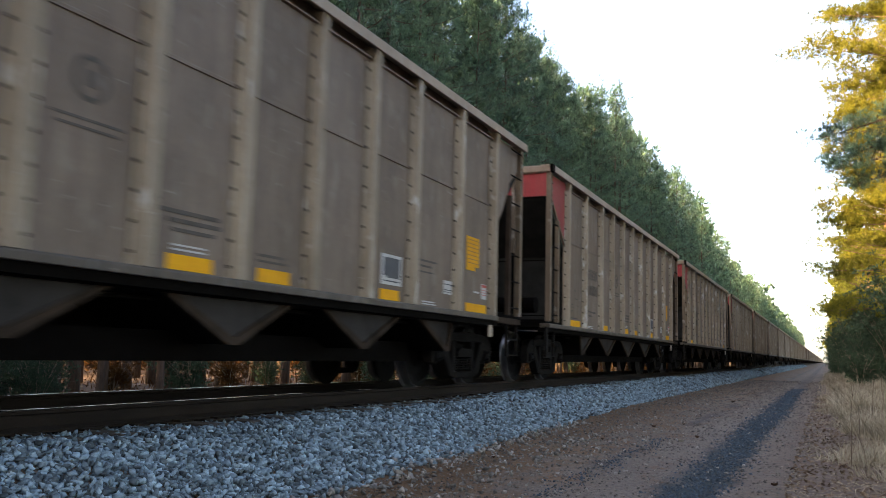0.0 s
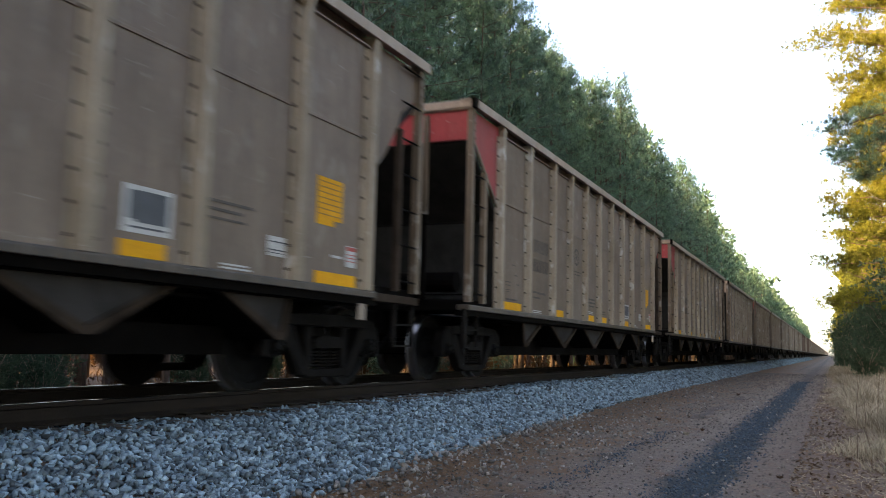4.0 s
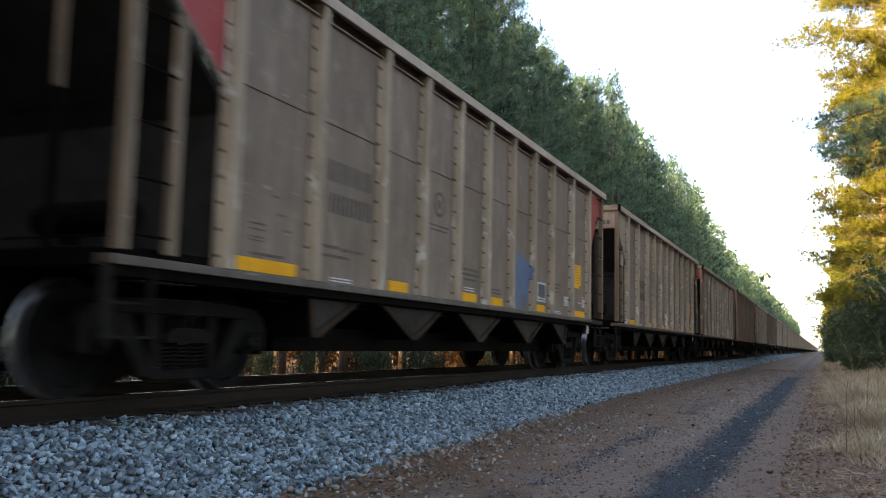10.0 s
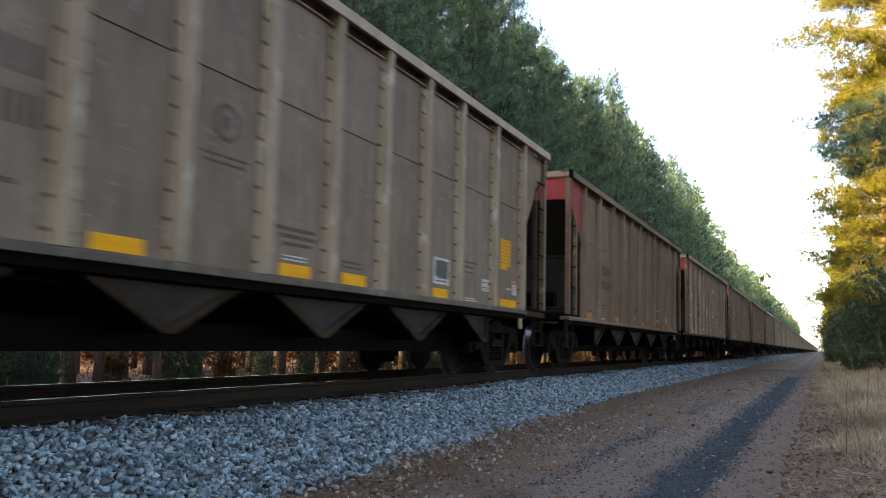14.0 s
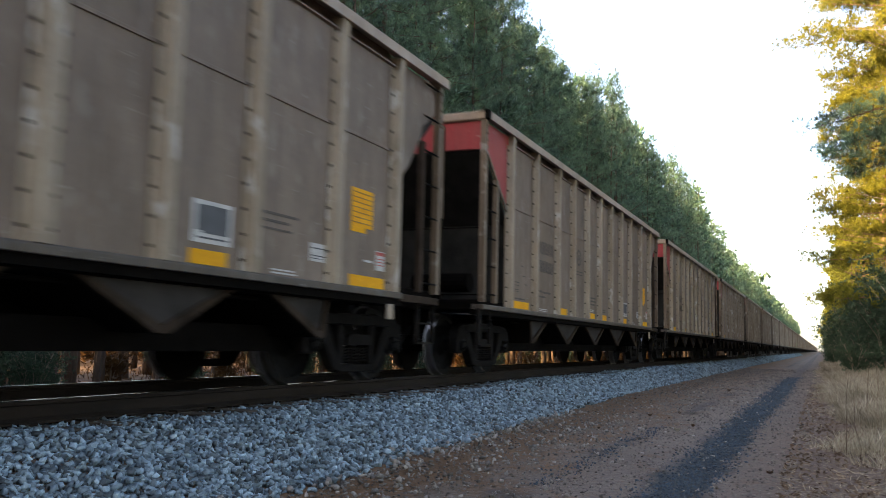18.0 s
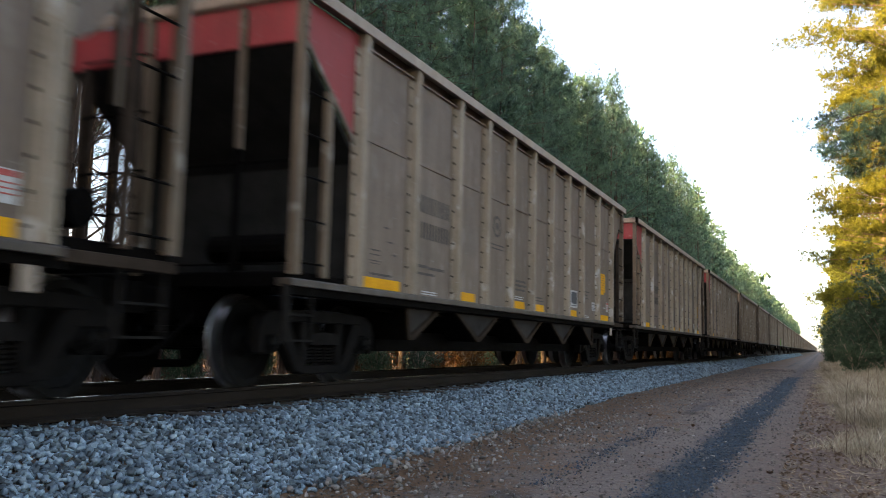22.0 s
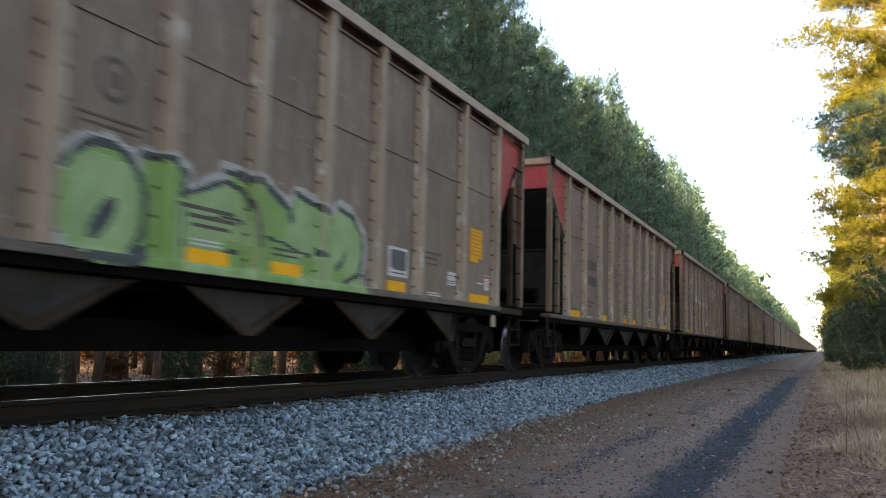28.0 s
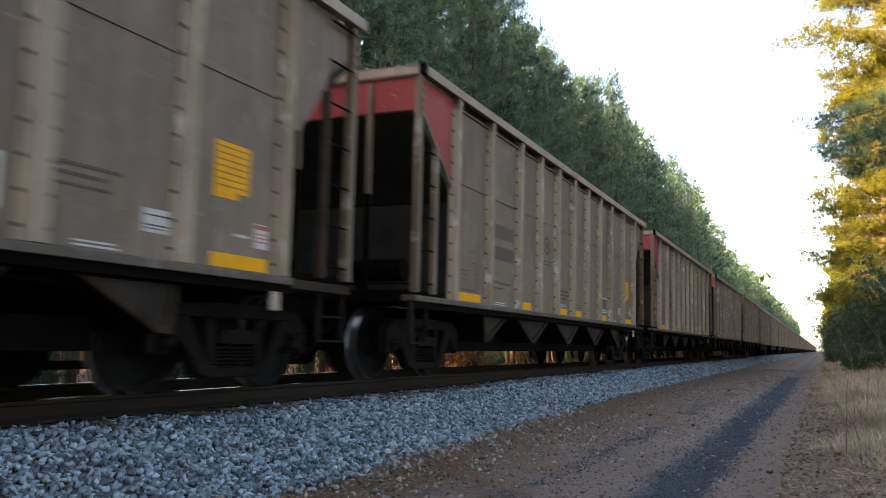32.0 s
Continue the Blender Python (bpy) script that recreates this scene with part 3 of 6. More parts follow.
def truck_frame():
    """Cast side frame of a truck: a deep top member, two columns, sloping arms down to the spring seat, and a jaw over each bearing."""
    bm = bmesh.new()
    x0, x1 = 0.99, 1.14
    solid(bm, [(-0.84, 0.665), (-0.8, 0.78), (-0.3, 0.8), (0.3, 0.8), (0.8, 0.78), (0.84, 0.665)], x0, x1, "x")
    solid(bm, [(-0.44, 0.15), (-0.38, 0.125), (0.38, 0.125), (0.44, 0.15), (0.44, 0.215), (-0.44, 0.215)], x0 - 0.02, x1, "x")
    for s in (1, -1):
        # bearing jaw, sloping arm, column
        solid(bm, [(s * 0.76, 0.44), (s * 0.80, 0.78), (s * 0.98, 0.76), (s * 1.1, 0.68), (s * 1.14, 0.56), (s * 1.14, 0.35), (s * 1.06, 0.33), (s * 1.05, 0.54), (s * 0.79, 0.54), (s * 0.79, 0.44)], x0, x1 - 0.01, "x")
        solid(bm, [(s * 0.44, 0.15), (s * 0.30, 0.215), (s * 0.40, 0.25), (s * 0.655, 0.665), (s * 0.80, 0.665), (s * 0.79, 0.47), (s * 0.70, 0.40), (s * 0.52, 0.16)], x0, x1, "x")
        solid(bm, [(s * 0.30, 0.2), (s * 0.40, 0.2), (s * 0.43, 0.67), (s * 0.29, 0.67)], x0 + 0.012, x1 - 0.012, "x")
    return bevelled(bm, 0.012)


def spring_nest(x):
    """Three coil springs, the bolster's end on them, and the friction wedges."""
    bm = bmesh.new()
    for cy in (-0.19, 0.0, 0.19):
        prev = None
        for i in range(36):
            a = i * 1.05
            p = (x + 0.07 * math.cos(a), cy + 0.082 * math.sin(a), 0.225 + i * 0.0057)
            if prev:
                rod(bm, prev, p, 0.0125, 4)
            prev = p
    solid(bm, [(-0.28, 0.435), (0.28, 0.435), (0.28, 0.5), (0.2, 0.56), (-0.2, 0.56), (-0.28, 0.5)], x - 0.08, x + 0.1, "x")
    return bm


def lathe(bm, prof, axis_y=0.0, seg=22):
    """Turn a profile of (x, radius) round the x axis."""
    rings = []
    for x, r in prof:
        rings.append([bm.verts.new((x, axis_y + r * math.cos(2 * math.pi * i / seg), r * math.sin(2 * math.pi * i / seg))) for i in range(seg)])
    for a, b in zip(rings, rings[1:]):
        for i in range(seg):
            bm.faces.new((a[i], a[(i + 1) % seg], b[(i + 1) % seg], b[i]))
    return bm


def wheel_meshes():
    bm = bmesh.new()
    for s in (1, -1):
        # plate, hub and rim of one wheel, and the outer bearing cap with three bolts
        lathe(bm, [(s * 0.83, 0.0), (s * 0.83, 0.1), (s * 0.815, 0.13), (s * 0.77, 0.17), (s * 0.755, 0.3), (s * 0.79, 0.375), (s * 0.815, 0.385), (s * 0.815, WHEEL_R - 0.006),
                   (s * 0.70, WHEEL_R), (s * 0.69, WHEEL_R + 0.025), (s * 0.675, WHEEL_R + 0.02), (s * 0.67, 0.38), (s * 0.69, 0.2), (s * 0.66, 0.1), (s * 0.66, 0.0)])
        lathe(bm, [(s * 0.83, 0.095), (s * 0.95, 0.095), (s * 0.96, 0.125), (s * 1.09, 0.125), (s * 1.1, 0.1), (s * 1.15, 0.085), (s * 1.17, 0.04), (s * 1.17, 0.0)], seg=16)
        for i in range(3):
            a = 2 * math.pi * i / 3
            rod(bm, (s * 1.14, 0.055 * math.cos(a), 0.055 * math.sin(a)), (s * 1.19, 0.055 * math.cos(a), 0.055 * math.sin(a)), 0.018, 6)
    rod(bm, (-0.7, 0, 0), (0.7, 0, 0), 0.085, 12)
    wheels = mesh_from(bm, "wheelset", WHEEL)
    wheels.materials.append(TREAD)
    for f in wheels.polygons:
        if math.hypot(f.center.y, f.center.z) > 0.4 and 0.69 < abs(f.center.x) < 0.80:
            f.material_index = 1
    return wheels


def tube(bm, pts, r, sides=6):
    """A bent pipe through pts, in one piece."""
    pts = [Vector(p) for p in pts]
    rings = []
    for i, p in enumerate(pts):
        d = (pts[min(i + 1, len(pts) - 1)] - pts[max(i - 1, 0)]).normalized()
        a = d.cross(Vector((1, 0, 0.3))).normalized()
        b = d.cross(a)
        rings.append([bm.verts.new(p + (a * math.cos(t) + b * math.sin(t)) * r) for t in (2 * math.pi * k / sides for k in range(sides))])
    for u, v in zip(rings, rings[1:]):
        for k in range(sides):
            bm.faces.new((u[k], u[(k + 1) % sides], v[(k + 1) % sides], v[k]))
    bm.faces.new(rings[0])
    bm.faces.new(rings[-1][::-1])
    return bm


def brake_wheel(x, y, z, e):
    bm = bmesh.new()
    pts = [(x + 0.25 * math.cos(a), y, z + 0.25 * math.sin(a)) for a in (2 * math.pi * i / 16 for i in range(16))]
    for a, b in zip(pts, pts[1:] + pts[:1]):
        rod(bm, a, b, 0.014, 5)
    for k in range(4):
        rod(bm, (x, y, z), pts[k * 4], 0.011, 4)
    rod(bm, (x, y + e * 0.05, z), (x, y - e * 0.2, z), 0.025, 6)
    return bm


MESHES = {}


def shared(key, make):
    if key not in MESHES:
        MESHES[key] = make()
    return MESHES[key]


def letter_blocks(y0, z0, w, h, count, gap, x):
    """A line of painted letters that cannot be read, as plain upright bars, two for each."""
    bm = bmesh.new()
    for i in range(count):
        y = y0 + i * (w + gap)
        box(bm, x, x + 0.004, y, y + w * 0.3, z0, z0 + h)
        box(bm, x, x + 0.004, y + w * 0.62, y + w * 0.92, z0, z0 + h)
    return bm


def bars(x, rows):
    bm = bmesh.new()
    for y0, y1, z0, z1 in rows:
        box(bm, x, x + 0.004, y0, y1, z0, z1)
    return bm


def build_end(car, e, end_paint, post_paint, corner_paint):
    """One end of a wagon; e is -1 at the leading end and 1 at the trailing end."""
    y = e * (7.26 if e == -1 else 7.24)

    def put(name, key, make, material, label="", parent=None):
        return part(name, shared((key, e, material.name), lambda: mesh_from(make(), name, material)), material, parent or car, label)

    def header():
        bm = box(bmesh.new(), -SKIN, SKIN, min(y, y - e * 0.03), max(y, y - e * 0.03), 3.4, TOP - 0.13)
        return bm
    put("end_header", "header", header, end_paint, "faded painted band across the wagon end")
    if end_paint is CREAM:
        def header_text():
            bm = bmesh.new()
            for x0 in (0.98, 1.08, 1.18, 1.29, 0.3, 0.42):
                box(bm, x0, x0 + 0.08, *sorted((y + e * 0.002, y + e * 0.006)), 3.5, 3.6)
            return bm
        tagged(put("faded_lettering", "hdrtext", header_text, INK, "small faded letters in a row"), kind="stuff")
    if corner_paint is RED and post_paint is BROWN and e == -1:
        def white_text():
            bm = bmesh.new()
            for z0, n0 in ((3.64, 4), (3.52, 5)):
                for i in range(n0):
                    box(bm, 0.12 + i * 0.56 / n0, 0.12 + (i + 0.72) * 0.56 / n0, y - 0.006, y - 0.002, z0, z0 + 0.085)
            return bm
        tagged(put("painted_lettering", "hdrwhite", white_text, SPRAYWHITE, "worn white letters in two rows"), kind="stuff")
    put("end_chord", "end_chord",  lambda: bevelled(box(bmesh.new(), -SIDE, SIDE, min(y, y + e * 0.07), max(y, y + e * 0.07), TOP - 0.13, TOP), 0.02), CREAM if e == -1 else CHORD, "pale top rail of the wagon end")
    if e == -1:
        put("corner_cap", "cap", lambda: bevelled(box(bmesh.new(), SIDE - 0.02, SIDE + 0.041, -7.38, -7.24, TOP - 0.135, TOP + 0.006), 0.006), GRIME_SHADE, "black steel cap at the top corner")
    for s in (1, -1):
        def corner_sheet():
            bm = bmesh.new()
            low = [(e * 6.08, 2.53), (e * 6.2, 2.62)] if e == -1 else [(e * 6.08, 2.42), (e * 6.3, 2.5), (e * 6.45, 2.64), (e * 6.74, 3.02), (e * 6.82, 3.22)]
            edge = low[-1:] + [(y, 3.5)]
            pts = low + [(y, 3.5), (y, TOP - 0.13), (e * 6.08, TOP - 0.13)]
            solid(bm, pts, s * SKIN - 0.015, s * SKIN + 0.004, "x")
            if e == -1:
                # dusty flange along the slanting edge
                (a0, b0), (a1, b1) = edge
                solid(bm, [(a0, b0 - 0.035), (a1, b1 - 0.035), (a1, b1 + 0.02), (a0, b0 + 0.02)], s * SKIN + 0.006, s * SKIN + 0.03, "x")
            return bm
        cs = put("corner_sheet", "corner_sheet%d" % s, corner_sheet, corner_paint)
        if e == -1 and len(cs.data.materials) == 1:
            cs.data.materials.append(POSTPAINT)
            for f in cs.data.polygons:
                if abs(f.center.x) > SKIN + 0.0045:
                    f.material_index = 1

        def corner_post():
            bm = bmesh.new()
            a, b = sorted((y - e * 0.05, y + e * (0.04 if e == -1 else 0.05)))
            box(bm, *sorted((s * (SKIN - 0.02), s * (SIDE - 0.02))), a, b, 1.1, TOP - 0.13)
            for k in range(5):
                rod(bm, (s * (SIDE - 0.022), y - e * 0.01, 3.3 + k * 0.11), (s * (SIDE + 0.0), y - e * 0.01, 3.3 + k * 0.11), 0.018, 5)
            return bm
        put("corner_post", "corner_post%d" % s, corner_post, POSTPAINT if post_paint is RIBPAINT else post_paint, "weathered riveted corner post")
        if s == 1:
            def mid_post():
                bm = box(bmesh.new(), 0.83, 0.9, *sorted((y + e * 0.004, y + e * 0.06)), 2.35, 3.78)
                for k in range(4):
                    rod(bm, (0.865, y + e * 0.058, 3.4 + k * 0.1), (0.865, y + e * 0.08, 3.4 + k * 0.1), 0.02, 5)
                return bm
            put("end_post", "end_post%d" % s, mid_post, POSTPAINT, "thin weathered upright on the wagon end")
            put("end_post", "end_post_low", lambda: box(bmesh.new(), 0.835, 0.895, *sorted((y + e * 0.01, y + e * 0.05)), 1.12, 2.35), GRIME_SHADE)
        elif e == -1:
            put("end_post", "end_post%d" % s, lambda: box(bmesh.new(), -1.3, -1.22, *sorted((y - e * 0.08, y + e * 0.03)), 1.1, 3.4), HOPPER)
            put("end_post", "end_post_mid", lambda: box(bmesh.new(), -0.41, -0.3, *sorted((y - e * 0.05, y + e * 0.05)), 1.1, 3.82), POSTPAINT)
        if s == 1:
            put("ladder_stile", "stile%d" % s, lambda: box(bmesh.new(), SIDE - 0.09, SIDE - 0.02, *sorted((6.71 * e, 6.8 * e) if e == -1 else (6.7, 6.78)), 1.1, 3.0 if e == -1 else 3.0), POSTPAINT if e == -1 else HOPPER)

            def rung(z):
                bm = rod(bmesh.new(), (SIDE - 0.035, e * 6.75, z), (SIDE - 0.035, y, z), 0.013, 6)
                return bm
            for z in (1.22, 1.64, 2.06, 2.48, 2.9, 3.34, 3.76):
                if z > 3.0 and e == -1:
                    continue
                if z > 3.0:
                    put("rung", "rungh%.2f" % z, lambda: rod(bmesh.new(), (SIDE - 0.03, e * 6.76, z), (SIDE - 0.03, e * 7.22, z), 0.013, 6), GRIME_SHADE)
                else:
                    put("rung", "rung%.2f" % z, lambda: rung(z), GRIME_SHADE)
    for z in (1.3, 1.75, 2.2, 2.83, 3.45) if e == -1 else ():
        put("end_rung", "erung%.2f" % z, lambda: rod(bmesh.new(), (-1.25, y + e * 0.05, z), (-0.31, y + e * 0.06, z), 0.014, 6), GRIME_SHADE)
    for z in (1.2, 2.2) if e == -1 else ():
        put("end_handrail", "ehand%.2f" % z, lambda: rod(bmesh.new(), (-0.1, y + e * 0.03, z), (1.5, y + e * 0.03, z), 0.01, 6), GRIME_SHADE)
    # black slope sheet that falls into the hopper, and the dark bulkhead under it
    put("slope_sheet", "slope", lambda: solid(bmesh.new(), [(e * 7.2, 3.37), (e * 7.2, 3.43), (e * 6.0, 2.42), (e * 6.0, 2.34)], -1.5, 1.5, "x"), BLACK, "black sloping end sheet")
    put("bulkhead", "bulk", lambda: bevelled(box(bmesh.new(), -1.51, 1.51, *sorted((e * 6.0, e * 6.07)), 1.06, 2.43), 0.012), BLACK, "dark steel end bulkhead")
    put("end_sill", "end_sill", lambda: bevelled(solid(bmesh.new(), [(e * 6.0, 0.98), (e * 7.3, 0.98), (e * 7.3, 1.12), (e * 7.24, 1.14), (e * 6.0, 1.14)], -SIDE + 0.12, SIDE - 0.12, "x"), 0.01), GRIME_SHADE)
    put("brake_cylinder", "cyl", lambda: rod(rod(bmesh.new(), (0.2, e * 6.75, 1.42), (1.15, e * 6.75, 1.42), 0.15, 14), (0.5, e * 6.75, 1.12), (0.5, e * 6.75, 1.3), 0.08, 8), GRIME_SHADE)

    def coupler():
        bm = bevelled(box(bmesh.new(), -0.13, 0.13, *sorted((e * 6.9, e * 7.75)), 0.74, 0.98), 0.03)
        solid(bm, [(-0.17, e * 7.7), (0.2, e * 7.7), (0.2, e * 7.95), (0.08, e * 8.085), (-0.17, e * 8.085)], 0.7, 1.0, "z")
        box(bm, -0.22, 0.22, *sorted((e * 7.15, e * 7.3)), 0.66, 1.06)
        return bm
    put("coupler", "coupler", coupler, GRIME_SHADE, "greasy steel knuckle coupler")

    def hose():
        return tube(bmesh.new(), [(0.42 - 0.2 * t, e * (7.3 + 0.7 * t), 0.72 - 0.42 * math.sin(math.pi * min(t * 1.1, 1) * 0.55)) for t in (i / 8 for i in range(9))], 0.03, 6)
    put("air_hose", "hose", hose, GRIME_SHADE)
    for s in (1, -1):
        def step():
            bm = bmesh.new()
            # two hangers and two treads, forged in one piece
            ya, yb = (7.35, 6.92) if e == -1 else (7.2, 6.75)
            wa = 0.045 if e == -1 else 0.016
            cols = (yb - 0.016, yb + 0.016, ya - wa, ya + wa)
            rows = (0.465, 0.485, 0.71, 0.73, 1.0)
            x = s * (SIDE - 0.06)
            for i, (c0, c1) in enumerate(zip(cols, cols[1:])):
                for j, (z0, z1) in enumerate(zip(rows, rows[1:])):
                    if i != 1 or j in (0, 2):
                        box(bm, x - 0.035, x + 0.015, *sorted((e * c0, e * c1)), z0, z1)
            bmesh.ops.remove_doubles(bm, verts=bm.verts, dist=0.0005)
            return bm
        if s == 1:
            put("stirrup_step", "step%d" % s, step, WORNSTEP)
    if e == 1:
        put("white_tag_plate", "tag", lambda: bevelled(box(bmesh.new(), SIDE - 0.06, SIDE - 0.03, 5.9, 6.04, 0.74, 0.915), 0.008), CHORD, "small dull white plate under the sill")
    else:
        put("hand_brake_wheel", "hbw", lambda: brake_wheel(-0.75, e * 7.0, 2.0, e), GRIME_SHADE)


def build_truck(car, e):
    tr = part("truck", shared("bolster", lambda: mesh_from(bevelled(solid(box(bmesh.new(), -0.2, 0.2, -0.18, 0.18, 0.5, 0.92), [(-1.05, 0.52), (1.05, 0.52), (1.0, 0.66), (0.3, 0.82), (-0.3, 0.82), (-1.0, 0.66)], -0.16, 0.16, "y"), 0.01), "truck", GRIME_SHADE)), GRIME_SHADE, car, "black cast-steel truck with coil springs", m=pose(0, e * TRUCK, 0))
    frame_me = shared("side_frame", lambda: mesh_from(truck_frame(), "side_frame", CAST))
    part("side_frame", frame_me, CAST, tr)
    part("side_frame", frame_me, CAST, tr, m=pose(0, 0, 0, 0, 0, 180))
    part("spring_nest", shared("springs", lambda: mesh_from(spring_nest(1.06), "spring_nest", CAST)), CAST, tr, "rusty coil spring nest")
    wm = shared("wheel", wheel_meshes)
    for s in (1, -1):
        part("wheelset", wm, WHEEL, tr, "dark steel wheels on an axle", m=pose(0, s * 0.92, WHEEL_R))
    part("brake_beam", shared("brake_beam", lambda: mesh_from(rod(rod(bmesh.new(), (-0.75, 0.36, 0.38), (0.75, 0.36, 0.38), 0.04, 6), (-0.75, -0.36, 0.38), (0.75, -0.36, 0.38), 0.04, 6), "brake_beam", GRIME_SHADE)), GRIME_SHADE, tr)
    return tr


def bay_outline(k):
    """The corners of a discharge bay's side, k from -2 to 2 along the wagon."""
    c = k * 2.29 + 0.15
    lo, hi = c - (0.14 if k == -2 else 0.87), c + (0.14 if k == 2 else 0.87)
    return c, [(lo, 0.9), (hi, 0.9), (c + 0.07, 0.51), (c - 0.07, 0.51)]


def hopper_mesh(k):
    """A V-shaped discharge bay."""
    return solid(bmesh.new(), bay_outline(k)[1], -1.40, 1.40, "x")


def hopper_rim(k):
    """The raised angle-iron edge of a bay's side, bent round its foot."""
    c, (a, b, q, p) = bay_outline(k)
    w = 0.06
    bm = bmesh.new()
    inner_l, inner_r = (a[0] + w * 1.9, a[1]), (b[0] - w * 1.9, b[1])
    if k == -2:
        inner_l = (a[0] + w * 0.8, a[1])
    if k == 2:
        inner_r = (b[0] - w * 0.8, b[1])
    solid(bm, [a, inner_l, (c, 0.51 + w), inner_r, b, q, p], 1.40, 1.432, "x")
    return bm


def build_car(end_paint=RED, skin=TAUPE, rib_paint=RIBPAINT, bars_paint=YELLOW, dots=True, red_tail=False):
    car = empty("hopper_wagon")

    def put(name, key, make, material, label="", parent=None, m=None, smooth=False):
        return part(name, shared((key, material.name), lambda: mesh_from(make(), name, material, smooth)), material, parent or car, label, m=m)
    put("top_chord", "chord", lambda: bevelled(solid(bmesh.new(), [(SIDE + 0.035, TOP - 0.125), (SIDE + 0.035, TOP), (SKIN - 0.12, TOP), (SKIN - 0.12, TOP - 0.02), (SIDE + 0.005, TOP - 0.02), (SIDE + 0.005, TOP - 0.125)], -7.36, 7.36, "y"), 0.006), CHORD if skin is TAUPE else rib_paint, "pale steel top rail")
    put("side_sill", "sill", lambda: bevelled(solid(bmesh.new(), [(SKIN - 0.1, SILL + 0.035), (SIDE, SILL + 0.035), (SIDE, SILL + 0.095), (SIDE - 0.012, SILL + 0.11), (SKIN - 0.1, SILL + 0.11)], -7.36, 6.2, "y"), 0.006), SILLPAINT if skin is TAUPE else skin, "dusty side sill")
    put("sill_tail", "silltail", lambda: bevelled(box(bmesh.new(), SKIN - 0.1, SIDE - 0.03, 6.2, 7.3, SILL + 0.01, SILL + 0.1), 0.006), HOPPER)
    put("sill_flange", "flange", lambda: box(bmesh.new(), SKIN - 0.16, SIDE - 0.05, -7.3, 6.3, SILL - 0.04, SILL + 0.033), GRIME_SHADE)
    for a, b in zip(RIBS, RIBS[1:]):
        w = round(b - a, 3)
        part("side_sheet", shared(("panel", w, skin.name), lambda: panel_mesh(w, skin)), skin, car, m=pose(0, (a + b) / 2, 0))
    for y in RIBS:
        part("rib", shared(("rib", rib_paint.name), lambda: rib_mesh(rib_paint, dots)), rib_paint, car, m=pose(0, y, 0))
    # the far side is one ribbed wall
    def far_wall():
        plan = [(-SKIN + 0.03, -6.1)]
        for y in RIBS:
            plan += [(-SKIN, y - 0.06 if y > -6 else -6.1), (-SIDE, y - 0.05), (-SIDE, y + 0.05), (-SKIN, y + 0.06)]
        return solid(bmesh.new(), plan + [(-SKIN, 6.125), (-SKIN + 0.03, 6.125)], SILL, TOP, "z")
    put("far_side", "far", far_wall, skin)
    put("far_chord", "farchord", lambda: box(bmesh.new(), -SIDE - 0.03, -SKIN + 0.06, -7.36, 7.36, TOP - 0.13, TOP), skin)
    put("far_sill", "farsill", lambda: box(bmesh.new(), -SIDE, -SKIN + 0.1, -7.3, 7.3, SILL, SILL + 0.11), skin)
    put("center_sill", "csill", lambda: bevelled(box(bmesh.new(), -0.33, 0.33, -7.2, 7.2, 0.6, 1.0), 0.02), GRIME_SHADE)
    put("floor_plate", "floor", lambda: box(bmesh.new(), -1.45, 1.45, -5.5, 5.5, 0.9, 0.96), GRIME_SHADE)
    for k in range(-2, 3):
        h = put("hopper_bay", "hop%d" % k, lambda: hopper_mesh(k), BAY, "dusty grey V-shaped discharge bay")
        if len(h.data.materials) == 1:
            # dusty sides; every other face goes near-black, shade put into its colour
            h.data.materials.append(GRIME_SHADE)
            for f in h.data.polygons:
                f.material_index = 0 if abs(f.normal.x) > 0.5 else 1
        put("edge_angle", "hoprim%d" % k, lambda: hopper_rim(k), HOPPER, parent=h)
    put("door_beam", "doorbeam", lambda: box(box(bmesh.new(), -0.95, -0.75, -4.5, 4.5, 0.36, 0.62), 0.75, 0.95, -4.5, 4.5, 0.36, 0.62), GRIME_SHADE)
    put("brake_pipe", "pipe", lambda: rod(bmesh.new(), (1.2, -5.0, 0.86), (1.2, 5.0, 0.86), 0.02, 6), GRIME_SHADE)
    for e in (-1, 1):
        build_end(car, e, end_paint, rib_paint, end_paint if e == -1 else RED if red_tail else skin)
        build_truck(car, e)
    # markings on the near side
    x = SKIN + 0.002

    def fine(name, key, make, material, label="", parent=None):
        return tagged(put(name, key, make, material, label, parent), kind="stuff")
    if skin is BROWN:
        rows = ((-5.7, -5.2), (-3.0, -2.5), (0.3, 0.8), (3.55, 3.95), (5.25, 5.7))
    else:
        rows = ((-5.96, -4.98), (-3.08, -2.57), (-0.84, -0.31), (0.3, 0.8), (2.58, 3.05), (5.1, 5.88))
    for y0, y1 in rows:
        put("reflector_bar", "refl%.2f" % y0, lambda: bars(x, [(y0, y1, 1.075, 1.195)]), bars_paint, "bright reflective strip")
    fine("faded_lettering", "mark1", lambda: letter_blocks(-4.45, 2.12, 0.185, 0.22, 4, 0.05, x), INK, "faded black letters in a row")
    fine("faded_lettering", "mark2", lambda: letter_blocks(-4.4, 1.79, 0.14, 0.21, 5, 0.04, x), INK, "faded black figures in a row")
